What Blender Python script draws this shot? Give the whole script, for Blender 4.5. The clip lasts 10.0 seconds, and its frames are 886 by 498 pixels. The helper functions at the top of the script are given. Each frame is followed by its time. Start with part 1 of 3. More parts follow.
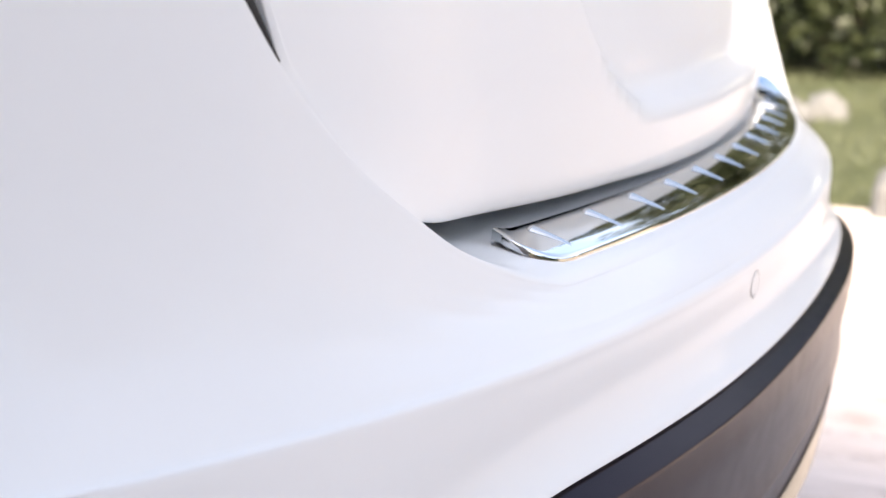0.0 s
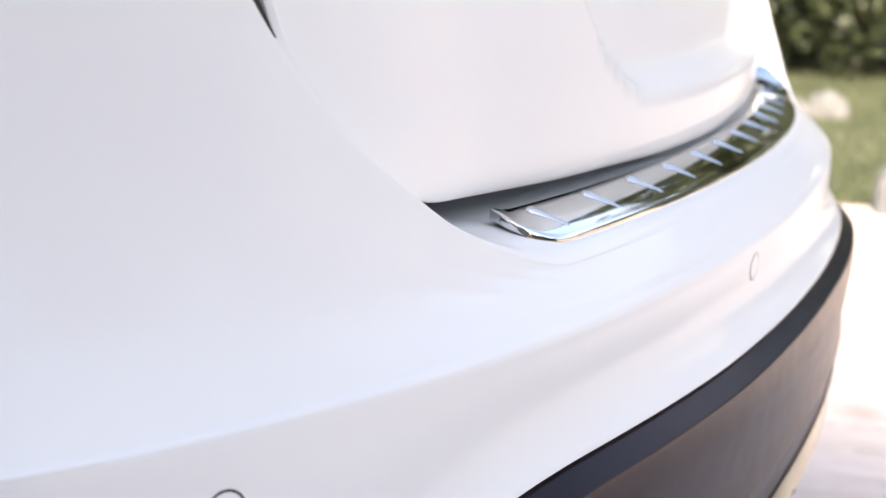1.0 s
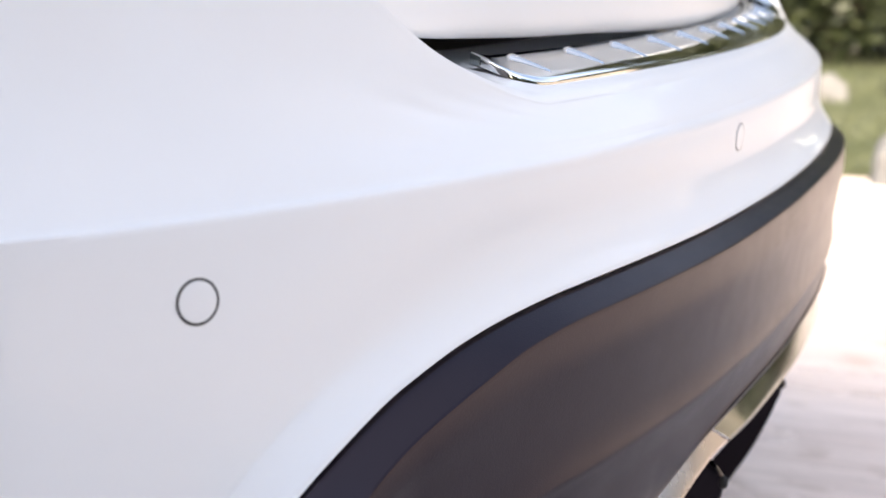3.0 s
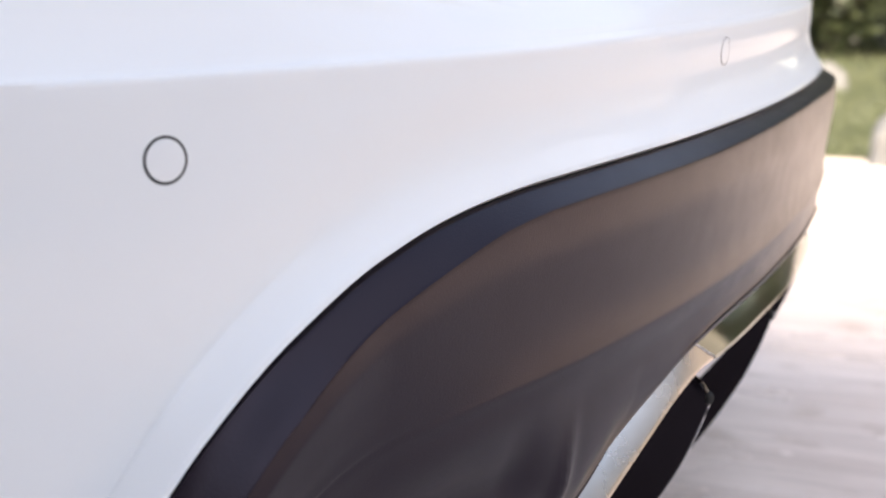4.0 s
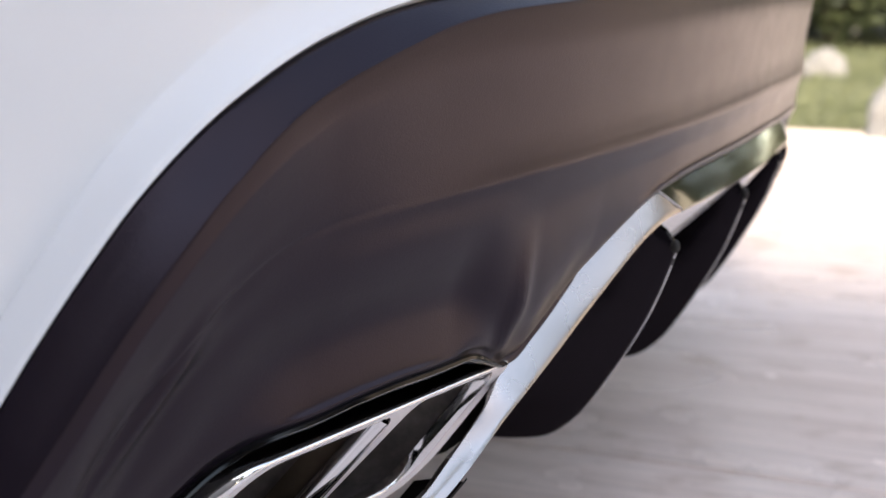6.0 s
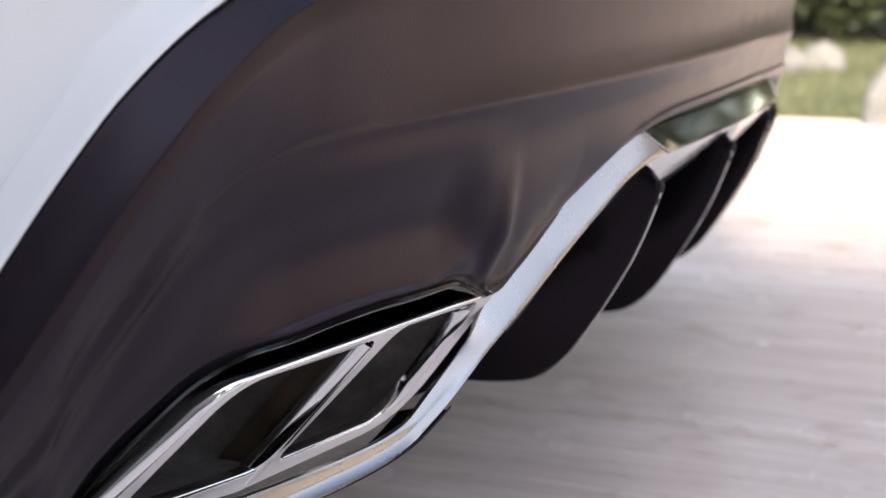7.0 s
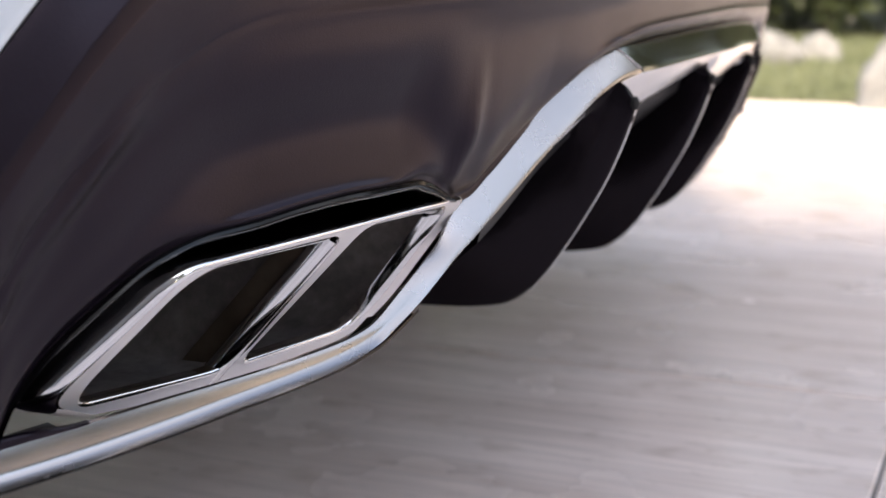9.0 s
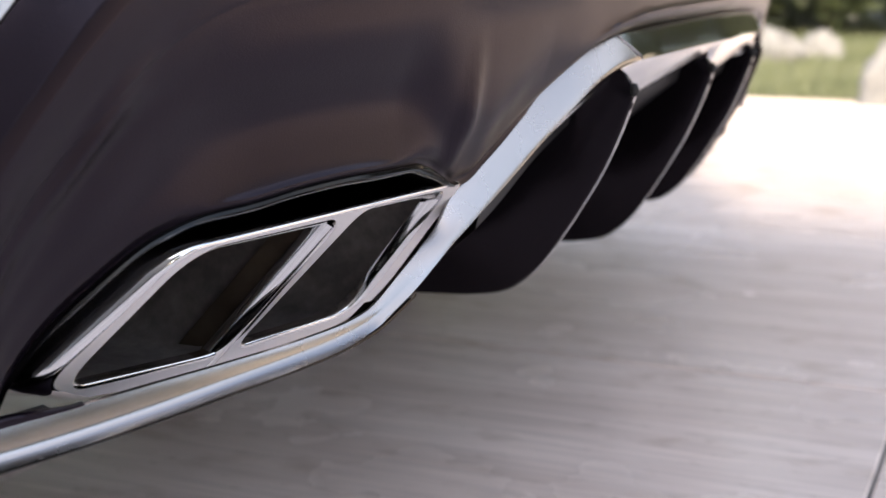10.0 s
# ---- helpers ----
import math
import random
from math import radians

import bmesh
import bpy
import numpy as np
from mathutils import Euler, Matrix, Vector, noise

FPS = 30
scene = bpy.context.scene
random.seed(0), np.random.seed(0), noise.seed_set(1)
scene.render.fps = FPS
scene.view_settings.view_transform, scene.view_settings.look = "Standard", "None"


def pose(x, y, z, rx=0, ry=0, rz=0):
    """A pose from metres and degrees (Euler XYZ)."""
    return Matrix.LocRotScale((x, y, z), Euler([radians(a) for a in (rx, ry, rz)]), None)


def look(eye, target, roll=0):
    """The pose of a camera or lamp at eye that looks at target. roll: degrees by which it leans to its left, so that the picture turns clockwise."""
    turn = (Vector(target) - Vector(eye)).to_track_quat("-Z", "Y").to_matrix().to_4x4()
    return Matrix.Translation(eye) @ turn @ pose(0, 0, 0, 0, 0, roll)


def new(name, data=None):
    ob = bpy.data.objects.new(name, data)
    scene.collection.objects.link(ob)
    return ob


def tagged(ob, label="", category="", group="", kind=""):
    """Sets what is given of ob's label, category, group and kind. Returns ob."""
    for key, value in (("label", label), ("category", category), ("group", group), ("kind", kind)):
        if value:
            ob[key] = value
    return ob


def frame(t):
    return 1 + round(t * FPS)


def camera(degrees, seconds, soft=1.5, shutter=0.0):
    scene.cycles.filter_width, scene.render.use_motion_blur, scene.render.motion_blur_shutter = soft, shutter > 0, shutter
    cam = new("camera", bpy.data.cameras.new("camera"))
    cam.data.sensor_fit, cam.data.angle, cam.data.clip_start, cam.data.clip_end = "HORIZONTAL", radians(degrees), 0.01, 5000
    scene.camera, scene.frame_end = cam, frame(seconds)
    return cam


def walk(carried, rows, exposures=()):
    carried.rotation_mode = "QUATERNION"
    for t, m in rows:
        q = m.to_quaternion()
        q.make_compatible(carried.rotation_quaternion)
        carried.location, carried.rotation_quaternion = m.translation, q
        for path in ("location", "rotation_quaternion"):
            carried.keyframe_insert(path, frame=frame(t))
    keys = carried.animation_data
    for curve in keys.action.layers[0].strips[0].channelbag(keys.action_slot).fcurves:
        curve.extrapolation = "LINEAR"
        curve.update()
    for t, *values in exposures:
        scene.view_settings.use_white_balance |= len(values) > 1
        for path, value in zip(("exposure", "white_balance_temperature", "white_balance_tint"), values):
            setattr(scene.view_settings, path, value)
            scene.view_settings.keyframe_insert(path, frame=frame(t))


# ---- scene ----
cam = camera(35.0, 10.0)
cam.data.dof.use_dof = True
cam.data.dof.focus_distance = 0.95
cam.data.dof.aperture_fstop = 6.5

# seconds, eye, target, roll
PATH = [
    (0, (-1.4222, -0.2707, 0.9870), (-0.5211, 0.1025, 0.7659), 1.010),
    (0.5, (-1.4200, -0.2719, 0.9816), (-0.5189, 0.1024, 0.7626), 0.717),
    (1, (-1.4257, -0.2761, 0.9701), (-0.5248, 0.0995, 0.7529), 0.451),
    (1.5, (-1.4370, -0.2827, 0.9497), (-0.5361, 0.0939, 0.7339), 0.234),
    (2, (-1.4354, -0.2865, 0.9204), (-0.5345, 0.0907, 0.7058), 0.117),
    (2.5, (-1.4369, -0.2914, 0.8899), (-0.5358, 0.0857, 0.6760), 0.100),
    (4, (-1.4367, -0.3156, 0.7790), (-0.5357, 0.0630, 0.5674), 0.007),
    (4.5, (-1.4378, -0.3254, 0.7425), (-0.5366, 0.0537, 0.5324), 0.032),
    (5, (-1.4365, -0.3359, 0.7050), (-0.5357, 0.0449, 0.4964), 0.060),
    (5.5, (-1.4387, -0.3463, 0.6723), (-0.5380, 0.0358, 0.4655), 0.060),
    (7, (-1.4576, -0.3748, 0.5919), (-0.5564, 0.0084, 0.3893), -0.060),
    (7.5, (-1.4563, -0.3819, 0.5668), (-0.5551, 0.0015, 0.3650), -0.082),
    (8, (-1.4549, -0.3890, 0.5438), (-0.5534, -0.0057, 0.3427), -0.048),
    (8.5, (-1.4539, -0.3935, 0.5285), (-0.5522, -0.0104, 0.3279), -0.002),
    (9, (-1.4524, -0.3970, 0.5185), (-0.5506, -0.0142, 0.3178), 0.040),
    (9.5, (-1.4514, -0.3984, 0.5114), (-0.5499, -0.0152, 0.3104), 0.091),
    (10, (-1.4500, -0.3994, 0.5077), (-0.5489, -0.0154, 0.3063), 0.150),
]
walk(cam, [(t, look(eye, target, roll)) for t, eye, target, roll in PATH], exposures=[(0.0, 2.82, 8500, 15), (10.0, 2.82, 8500, 15)])

from mathutils import geometry

# ---- light ----
SUN_TO = Vector((-0.83, -0.20, 0.52)).normalized()   # towards the sun
world = bpy.data.worlds.new("sky")
scene.world = world
world.use_nodes = True
wt = world.node_tree
sky = wt.nodes.new("ShaderNodeTexSky")
sky.sky_type, sky.sun_disc = "NISHITA", False
sky.sun_elevation = math.asin(SUN_TO.z)
sky.sun_rotation = math.atan2(SUN_TO.x, SUN_TO.y)
sky.air_density, sky.dust_density, sky.ozone_density = 1.0, 1.0, 2.5
wt.nodes["Background"].inputs["Strength"].default_value = 0.10
cloud = wt.nodes.new("ShaderNodeTexNoise")
cloud.inputs["Scale"].default_value, cloud.inputs["Detail"].default_value = 2.2, 7.0
veil = wt.nodes.new("ShaderNodeMapRange")
for key, value in (("From Min", 0.36), ("From Max", 0.66), ("To Min", 0.0), ("To Max", 0.45)):
    veil.inputs[key].default_value = value
grey = wt.nodes.new("ShaderNodeHueSaturation")
grey.inputs["Saturation"].default_value, grey.inputs["Value"].default_value = 0.12, 1.25
blend = wt.nodes.new("ShaderNodeMixRGB")
wt.links.new(cloud.outputs["Fac"], veil.inputs["Value"])
deep = wt.nodes.new("ShaderNodeHueSaturation")
deep.inputs["Saturation"].default_value = 1.05
wt.links.new(sky.outputs[0], deep.inputs["Color"])
wt.links.new(sky.outputs[0], grey.inputs["Color"])
wt.links.new(veil.outputs["Result"], blend.inputs["Fac"])
wt.links.new(deep.outputs["Color"], blend.inputs["Color1"])
wt.links.new(grey.outputs["Color"], blend.inputs["Color2"])
wt.links.new(blend.outputs["Color"], wt.nodes["Background"].inputs["Color"])
sun = new("sun", bpy.data.lights.new("sun", "SUN"))
sun.data.energy, sun.data.angle, sun.data.color = 2.05, radians(10.0), (1.0, 0.96, 0.91)
sun.matrix_world = look(SUN_TO * 30, (0, 0, 0))


# ---- materials ----
def material(name, color, rough=0.5, metal=0.0, coat=0.0, coat_rough=0.03, ior=1.5):
    m = bpy.data.materials.new(name)
    m.use_nodes = True
    p = m.node_tree.nodes["Principled BSDF"]
    p.inputs["Base Color"].default_value = (*color, 1)
    p.inputs["Roughness"].default_value = rough
    p.inputs["Metallic"].default_value = metal
    p.inputs["Coat Weight"].default_value = coat
    p.inputs["Coat Roughness"].default_value = coat_rough
    p.inputs["IOR"].default_value = ior
    return m


def node(m, kind, **values):
    n = m.node_tree.nodes.new(kind)
    for key, value in values.items():
        n.inputs[key].default_value = value
    return n


def link(m, a, b):
    m.node_tree.links.new(a, b)


def coords(m, stretch=(1, 1, 1)):
    tc = m.node_tree.nodes.new("ShaderNodeTexCoord")
    mp = node(m, "ShaderNodeMapping", Scale=stretch)
    if m.name == "pale_stone":          # every slab is cut from another place of the stone
        info = m.node_tree.nodes.new("ShaderNodeObjectInfo")
        shift = node(m, "ShaderNodeVectorMath")
        shift.operation = "MULTIPLY_ADD"
        link(m, info.outputs["Random"], shift.inputs[0])
        shift.inputs[1].default_value = (17.0, 41.0, 5.0)
        link(m, tc.outputs["Object"], shift.inputs[2])
        link(m, shift.outputs["Vector"], mp.inputs["Vector"])
        return mp.outputs["Vector"]
    link(m, tc.outputs["Object"], mp.inputs["Vector"])
    return mp.outputs["Vector"]


def mottle(m, scale, low, high, stretch=(1, 1, 1), detail=4.0, edges=(0.3, 0.7), other=None):
    """Base colour that wanders between two colours; other: a second, finer noise mixed on top."""
    vec = coords(m, stretch)
    n = node(m, "ShaderNodeTexNoise", Scale=scale, Detail=detail)
    link(m, vec, n.inputs["Vector"])
    r = m.node_tree.nodes.new("ShaderNodeValToRGB")
    r.color_ramp.elements[0].position, r.color_ramp.elements[1].position = edges
    r.color_ramp.elements[0].color, r.color_ramp.elements[1].color = (*low, 1), (*high, 1)
    link(m, n.outputs["Fac"], r.inputs["Fac"])
    out = r.outputs["Color"]
    if other:
        n2 = node(m, "ShaderNodeTexNoise", Scale=other[0], Detail=6.0)
        link(m, vec, n2.inputs["Vector"])
        mr = node(m, "ShaderNodeMapRange", **{"From Min": 0.3, "From Max": 0.7, "To Min": other[1], "To Max": other[2]})
        link(m, n2.outputs["Fac"], mr.inputs["Value"])
        mul = node(m, "ShaderNodeVectorMath")
        mul.operation = "SCALE"
        link(m, out, mul.inputs[0])
        link(m, mr.outputs["Result"], mul.inputs["Scale"])
        out = mul.outputs["Vector"]
    link(m, out, m.node_tree.nodes["Principled BSDF"].inputs["Base Color"])
    return m


def relief(m, scale, strength, distance=0.001, detail=2.0, stretch=(1, 1, 1), voronoi=False):
    vec = coords(m, stretch)
    n = node(m, "ShaderNodeTexVoronoi", Scale=scale) if voronoi else node(m, "ShaderNodeTexNoise", Scale=scale, Detail=detail)
    link(m, vec, n.inputs["Vector"])
    b = node(m, "ShaderNodeBump", Strength=strength, Distance=distance)
    link(m, n.outputs["Distance" if voronoi else "Fac"], b.inputs["Height"])
    link(m, b.outputs["Normal"], m.node_tree.nodes["Principled BSDF"].inputs["Normal"])
    return m


def rough_spread(m, scale, low, high):
    vec = coords(m)
    n = node(m, "ShaderNodeTexNoise", Scale=scale, Detail=5.0)
    link(m, vec, n.inputs["Vector"])
    mr = node(m, "ShaderNodeMapRange", **{"From Min": 0.3, "From Max": 0.7, "To Min": low, "To Max": high})
    link(m, n.outputs["Fac"], mr.inputs["Value"])
    link(m, mr.outputs["Result"], m.node_tree.nodes["Principled BSDF"].inputs["Roughness"])
    return m


PAINT = mottle(material("white_paint", (0.8, 0.8, 0.8), 0.5, coat=0.42, coat_rough=0.02), 3.0, (0.765, 0.785, 0.795), (0.785, 0.805, 0.815))
PAINT.node_tree.nodes["Principled BSDF"].inputs["Coat IOR"].default_value = 1.42
PAINT.node_tree.nodes["Principled BSDF"].inputs["Specular IOR Level"].default_value = 0.1
CHROME = rough_spread(material("chrome", (0.86, 0.87, 0.88), 0.05, 1.0), 60, 0.03, 0.07)
BRIGHT = rough_spread(material("bright_trim", (0.42, 0.40, 0.395), 0.27, 1.0), 20, 0.24, 0.30)
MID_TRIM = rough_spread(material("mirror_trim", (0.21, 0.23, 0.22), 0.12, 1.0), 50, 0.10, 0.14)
FRAME = rough_spread(material("brushed_chrome", (0.92, 0.91, 0.92), 0.35, 0.25), 60, 0.30, 0.40)
FACE_CHROME = rough_spread(material("face_chrome", (0.90, 0.88, 0.89), 0.36, 0.25), 60, 0.34, 0.42)
STEEL_BRIGHT = rough_spread(material("bright_steel", (0.66, 0.68, 0.69), 0.05, 1.0), 70, 0.03, 0.07)
SATIN = rough_spread(material("satin_metal", (0.78, 0.77, 0.76), 0.2, 1.0), 90, 0.14, 0.22)
PLASTIC = relief(rough_spread(material("black_plastic", (0.0046, 0.0026, 0.0056), 0.32, ior=1.39), 40, 0.28, 0.33), 1100, 0.25, 0.0004, 0.0)
PLASTIC.node_tree.nodes["Principled BSDF"].inputs["Specular IOR Level"].default_value = 0.48
PLASTIC.node_tree.nodes["Principled BSDF"].inputs["Specular Tint"].default_value = (0.97, 0.83, 1.0, 1)
GLOSS = rough_spread(material("gloss_black", (0.0035, 0.003, 0.0033), 0.1, ior=1.34), 25, 0.07, 0.13)
relief(GLOSS, 45, 0.06, 0.002, 2.0)
FIN_BLACK = relief(rough_spread(material("satin_black", (0.004, 0.003, 0.004), 0.2, ior=1.30), 30, 0.13, 0.18), 60, 0.05, 0.002, 2.0)
FIN_BLACK.node_tree.nodes["Principled BSDF"].inputs["Specular Tint"].default_value = (1.0, 0.85, 1.0, 1)
RUBBER = material("black_rubber", (0.012, 0.012, 0.012), 0.7)
STEEL = mottle(rough_spread(material("sooty_steel", (0.2, 0.18, 0.16), 0.35, 0.55), 30, 0.28, 0.5), 25, (0.15, 0.135, 0.13), (0.34, 0.31, 0.30), other=(140, 0.8, 1.1))
BRONZE = mottle(rough_spread(material("browned_steel", (0.3, 0.24, 0.18), 0.35, 0.8), 40, 0.28, 0.42), 30, (0.09, 0.070, 0.052), (0.20, 0.155, 0.115))
UNDER = material("underbody_black", (0.012, 0.012, 0.013), 0.55)
GLASS = material("tinted_glass", (0.01, 0.012, 0.013), 0.03)
TYRE = relief(material("tyre_rubber", (0.02, 0.02, 0.02), 0.75), 200, 0.3)
RIM = material("rim_metal", (0.6, 0.6, 0.61), 0.25, 0.9)
SLAB = relief(mottle(material("pale_stone", (0.5, 0.47, 0.44), 0.3), 1.3, (0.74, 0.62, 0.565), (0.88, 0.76, 0.705), (16, 1, 1), 6.0, other=(5.0, 0.88, 1.08)),
              6, 0.03, 0.002, 3.0, (10, 1, 1))
rough_spread(SLAB, 3, 0.20, 0.32)
SLAB.node_tree.nodes["Principled BSDF"].inputs["Specular IOR Level"].default_value = 0.35


def stain(m, scale, color, edges, strength):
    """Blotches of a second colour laid over the base colour."""
    base = m.node_tree.nodes["Principled BSDF"].inputs["Base Color"]
    before = base.links[0].from_socket
    vec = coords(m, (1.6, 1, 1))
    n = node(m, "ShaderNodeTexNoise", Scale=scale, Detail=6.0)
    link(m, vec, n.inputs["Vector"])
    mr = node(m, "ShaderNodeMapRange", **{"From Min": edges[0], "From Max": edges[1], "To Min": 0.0, "To Max": strength})
    link(m, n.outputs["Fac"], mr.inputs["Value"])
    mix = m.node_tree.nodes.new("ShaderNodeMixRGB")
    mix.inputs["Color2"].default_value = (*color, 1)
    link(m, mr.outputs["Result"], mix.inputs["Fac"])
    link(m, before, mix.inputs["Color1"])
    link(m, mix.outputs["Color"], base)


stain(SLAB, 9.0, (0.36, 0.25, 0.18), (0.58, 0.76), 0.5)
stain(SLAB, 30.0, (0.30, 0.21, 0.15), (0.60, 0.78), 0.3)
GROUT = mottle(material("grout", (0.32, 0.3, 0.28), 0.85), 20, (0.17, 0.16, 0.15), (0.26, 0.245, 0.23))
EARTH = mottle(material("lawn_ground", (0.12, 0.13, 0.06), 0.9), 1.3, (0.034, 0.047, 0.018), (0.07, 0.08, 0.04), other=(30, 0.7, 1.2))
SOIL = relief(mottle(material("dark_soil", (0.05, 0.038, 0.03), 0.95), 6, (0.035, 0.026, 0.02), (0.07, 0.052, 0.042), other=(60, 0.7, 1.2)), 60, 0.8, 0.01, 6.0)
SANDSTONE = relief(mottle(material("sandstone", (0.5, 0.42, 0.35), 0.85), 1.5, (0.46, 0.395, 0.325), (0.58, 0.51, 0.43), other=(14, 0.85, 1.08)), 40, 0.4, 0.004, 5.0)
BLADE = mottle(material("grass_blades", (0.2, 0.25, 0.1), 0.6), 0.9, (0.050, 0.066, 0.028), (0.105, 0.120, 0.064))
LEAF = mottle(material("leaves", (0.08, 0.12, 0.04), 0.5), 1.6, (0.009, 0.016, 0.006), (0.040, 0.050, 0.019))
BARK = relief(mottle(material("bark", (0.12, 0.09, 0.07), 0.9), 8, (0.08, 0.06, 0.045), (0.18, 0.14, 0.11)), 20, 0.6, 0.01)
ROCK = relief(mottle(material("limestone", (0.6, 0.57, 0.53), 0.85), 4, (0.095, 0.098, 0.099), (0.20, 0.205, 0.206), other=(30, 0.85, 1.05)), 18, 0.6, 0.01, 6.0)
RENDERED = relief(mottle(material("grey_render", (0.12, 0.11, 0.10), 0.8), 1.5, (0.20, 0.19, 0.19), (0.26, 0.25, 0.245), (1, 1, 1), other=(20, 0.92, 1.04)), 60, 0.3, 0.002, 4.0)
ROOFING = mottle(material("clay_roof", (0.3, 0.16, 0.1), 0.8), 6, (0.25, 0.13, 0.08), (0.36, 0.2, 0.13))


# ---- building helpers ----
def shade(bm, sharp=None):
    for face in bm.faces:
        face.smooth = True
    if sharp:
        for e in bm.edges:
            if len(e.link_faces) == 2 and e.calc_face_angle(0) > radians(sharp):
                e.smooth = False


def mesh_of(name, bm, mat, sharp=None):
    bmesh.ops.recalc_face_normals(bm, faces=bm.faces)
    shade(bm, sharp)
    me = bpy.data.meshes.new(name)
    bm.to_mesh(me)
    bm.free()
    me.materials.append(mat)
    return me


def part(name, bm, mat, parent=None, label="", sharp=40):
    ob = new(name, mesh_of(name, bm, mat, sharp))
    ob.parent = parent
    return tagged(ob, label)


def spline(points, mirror=True):
    """A smooth curve y(x) through points given in order of x."""
    xs, ys = [p[0] for p in points], [p[1] for p in points]
    n = len(xs)
    sec = [(ys[i + 1] - ys[i]) / (xs[i + 1] - xs[i]) for i in range(n - 1)]
    m = [sec[0]] + [0.0 if sec[i - 1] * sec[i] <= 0 else 2 / (1 / sec[i - 1] + 1 / sec[i]) for i in range(1, n - 1)] + [sec[-1]]

    def value(x):
        x = out_from(x) if mirror else x
        if x <= xs[0]:
            return ys[0]
        if x >= xs[-1]:
            return ys[-1]
        i = max(k for k in range(n - 1) if xs[k] <= x)
        h = xs[i + 1] - xs[i]
        t = (x - xs[i]) / h
        return ((1 + 2 * t) * (1 - t) ** 2 * ys[i] + t * (1 - t) ** 2 * h * m[i]
                + t * t * (3 - 2 * t) * ys[i + 1] + t * t * (t - 1) * h * m[i + 1])
    return value


def smooth(e0, e1, x):
    t = min(1.0, max(0.0, (x - e0) / (e1 - e0)))
    return t * t * (3 - 2 * t)


def rounded(points, steps=6):
    """Catmull-Rom through a list of tuples."""
    out = []
    for i in range(len(points) - 1):
        p0, p1, p2, p3 = points[max(i - 1, 0)], points[i], points[i + 1], points[min(i + 2, len(points) - 1)]
        for k in range(steps):
            t = k / steps
            out.append(tuple(0.5 * (2 * b + (c - a) * t + (2 * a - 5 * b + 4 * c - d) * t * t + (3 * b - a - 3 * c + d) * t ** 3)
                             for a, b, c, d in zip(p0, p1, p2, p3)))
    out.append(tuple(points[-1]))
    return out


def sheet(bm, rows, close=False):
    """Faces between rows of points."""
    made = [[bm.verts.new(p) for p in row] for row in rows]
    for a, b in zip(made, made[1:]):
        n = len(a)
        for i in range(n if close else n - 1):
            j = (i + 1) % n
            bm.faces.new((a[i], a[j], b[j], b[i]))
    return made


def box(bm, lo, hi, bevel=0.0, segments=2):
    ret = bmesh.ops.create_cube(bm, size=1.0, matrix=Matrix.LocRotScale(
        [(a + b) / 2 for a, b in zip(lo, hi)], None, [b - a for a, b in zip(lo, hi)]))
    if bevel:
        edges = list({e for v in ret["verts"] for e in v.link_edges})
        bmesh.ops.bevel(bm, geom=edges, offset=bevel, segments=segments, affect="EDGES", profile=0.5)


# ---- the car's plan: its rear outline, seen from above ----
MID = 0.02          # the car's middle plane
CORNER = 0.92
CURVE_R = 0.14
TURN0 = math.atan(2 * 0.1794 * CORNER + 4 * 0.10 * CORNER ** 3)
ARC = CURVE_R * (math.pi / 2 - TURN0)


def plan(a):
    """Place and outward normal on the outline, a metres across from its middle."""
    s, u = (1 if a >= MID else -1), abs(a - MID)
    if u <= CORNER:
        x, y, th = u, -0.0703 + 0.1794 * u * u + 0.10 * u ** 4, math.atan(2 * 0.1794 * u + 4 * 0.10 * u ** 3)
    else:
        y0 = -0.0703 + 0.1794 * CORNER ** 2 + 0.10 * CORNER ** 4
        th = min(math.pi / 2, TURN0 + (u - CORNER) / CURVE_R)
        x = CORNER + CURVE_R * (math.sin(th) - math.sin(TURN0))
        y = y0 + CURVE_R * (math.cos(TURN0) - math.cos(th)) + max(0.0, u - CORNER - ARC)
    return MID + s * x, y, s * math.sin(th), -math.cos(th)


def at(a, d, z):
    """The point d metres outside the outline at height z."""
    x, y, nx, ny = plan(a)
    return Vector((x + d * nx, y + d * ny, z))


def out_from(a):
    """How far a lies out from the middle, counted on the near side."""
    return abs(a - MID) - MID


def other(a, s):
    """a place of the near side (s = -1) or its mirror image (s = 1)."""
    return -a if s < 0 else a + 2 * MID


def span(lo, hi, step):
    n = max(2, round((hi - lo) / step))
    return [lo + (hi - lo) * i / n for i in range(n + 1)]


car = new("car")
tagged(car, "white sport utility car with chrome and black plastic rear trim", "car")

# upper edge of the black trim, and the lower edge of its bevel
trim_top = spline([(0, .634), (.25, .633), (.45, .6295), (.55, .6254), (.60, .6207), (.65, .6124), (.70, .5975), (.74, .5805), (.78, .5572), (.82, .5225),
                   (.85, .4850), (.88, .4405), (.92, .3730), (.98, .3018), (1.1, .2620), (1.4, .26)])
bevel_low = spline([(0, .619), (.17, .616), (.33, .612), (.45, .6085), (.55, .6040), (.60, .5977), (.65, .5845), (.70, .5672), (.74, .5475), (.78, .5165),
                    (.82, .4740), (.85, .4330), (.88, .3890), (.92, .3330), (.98, .282), (1.1, .252), (1.4, .245)])
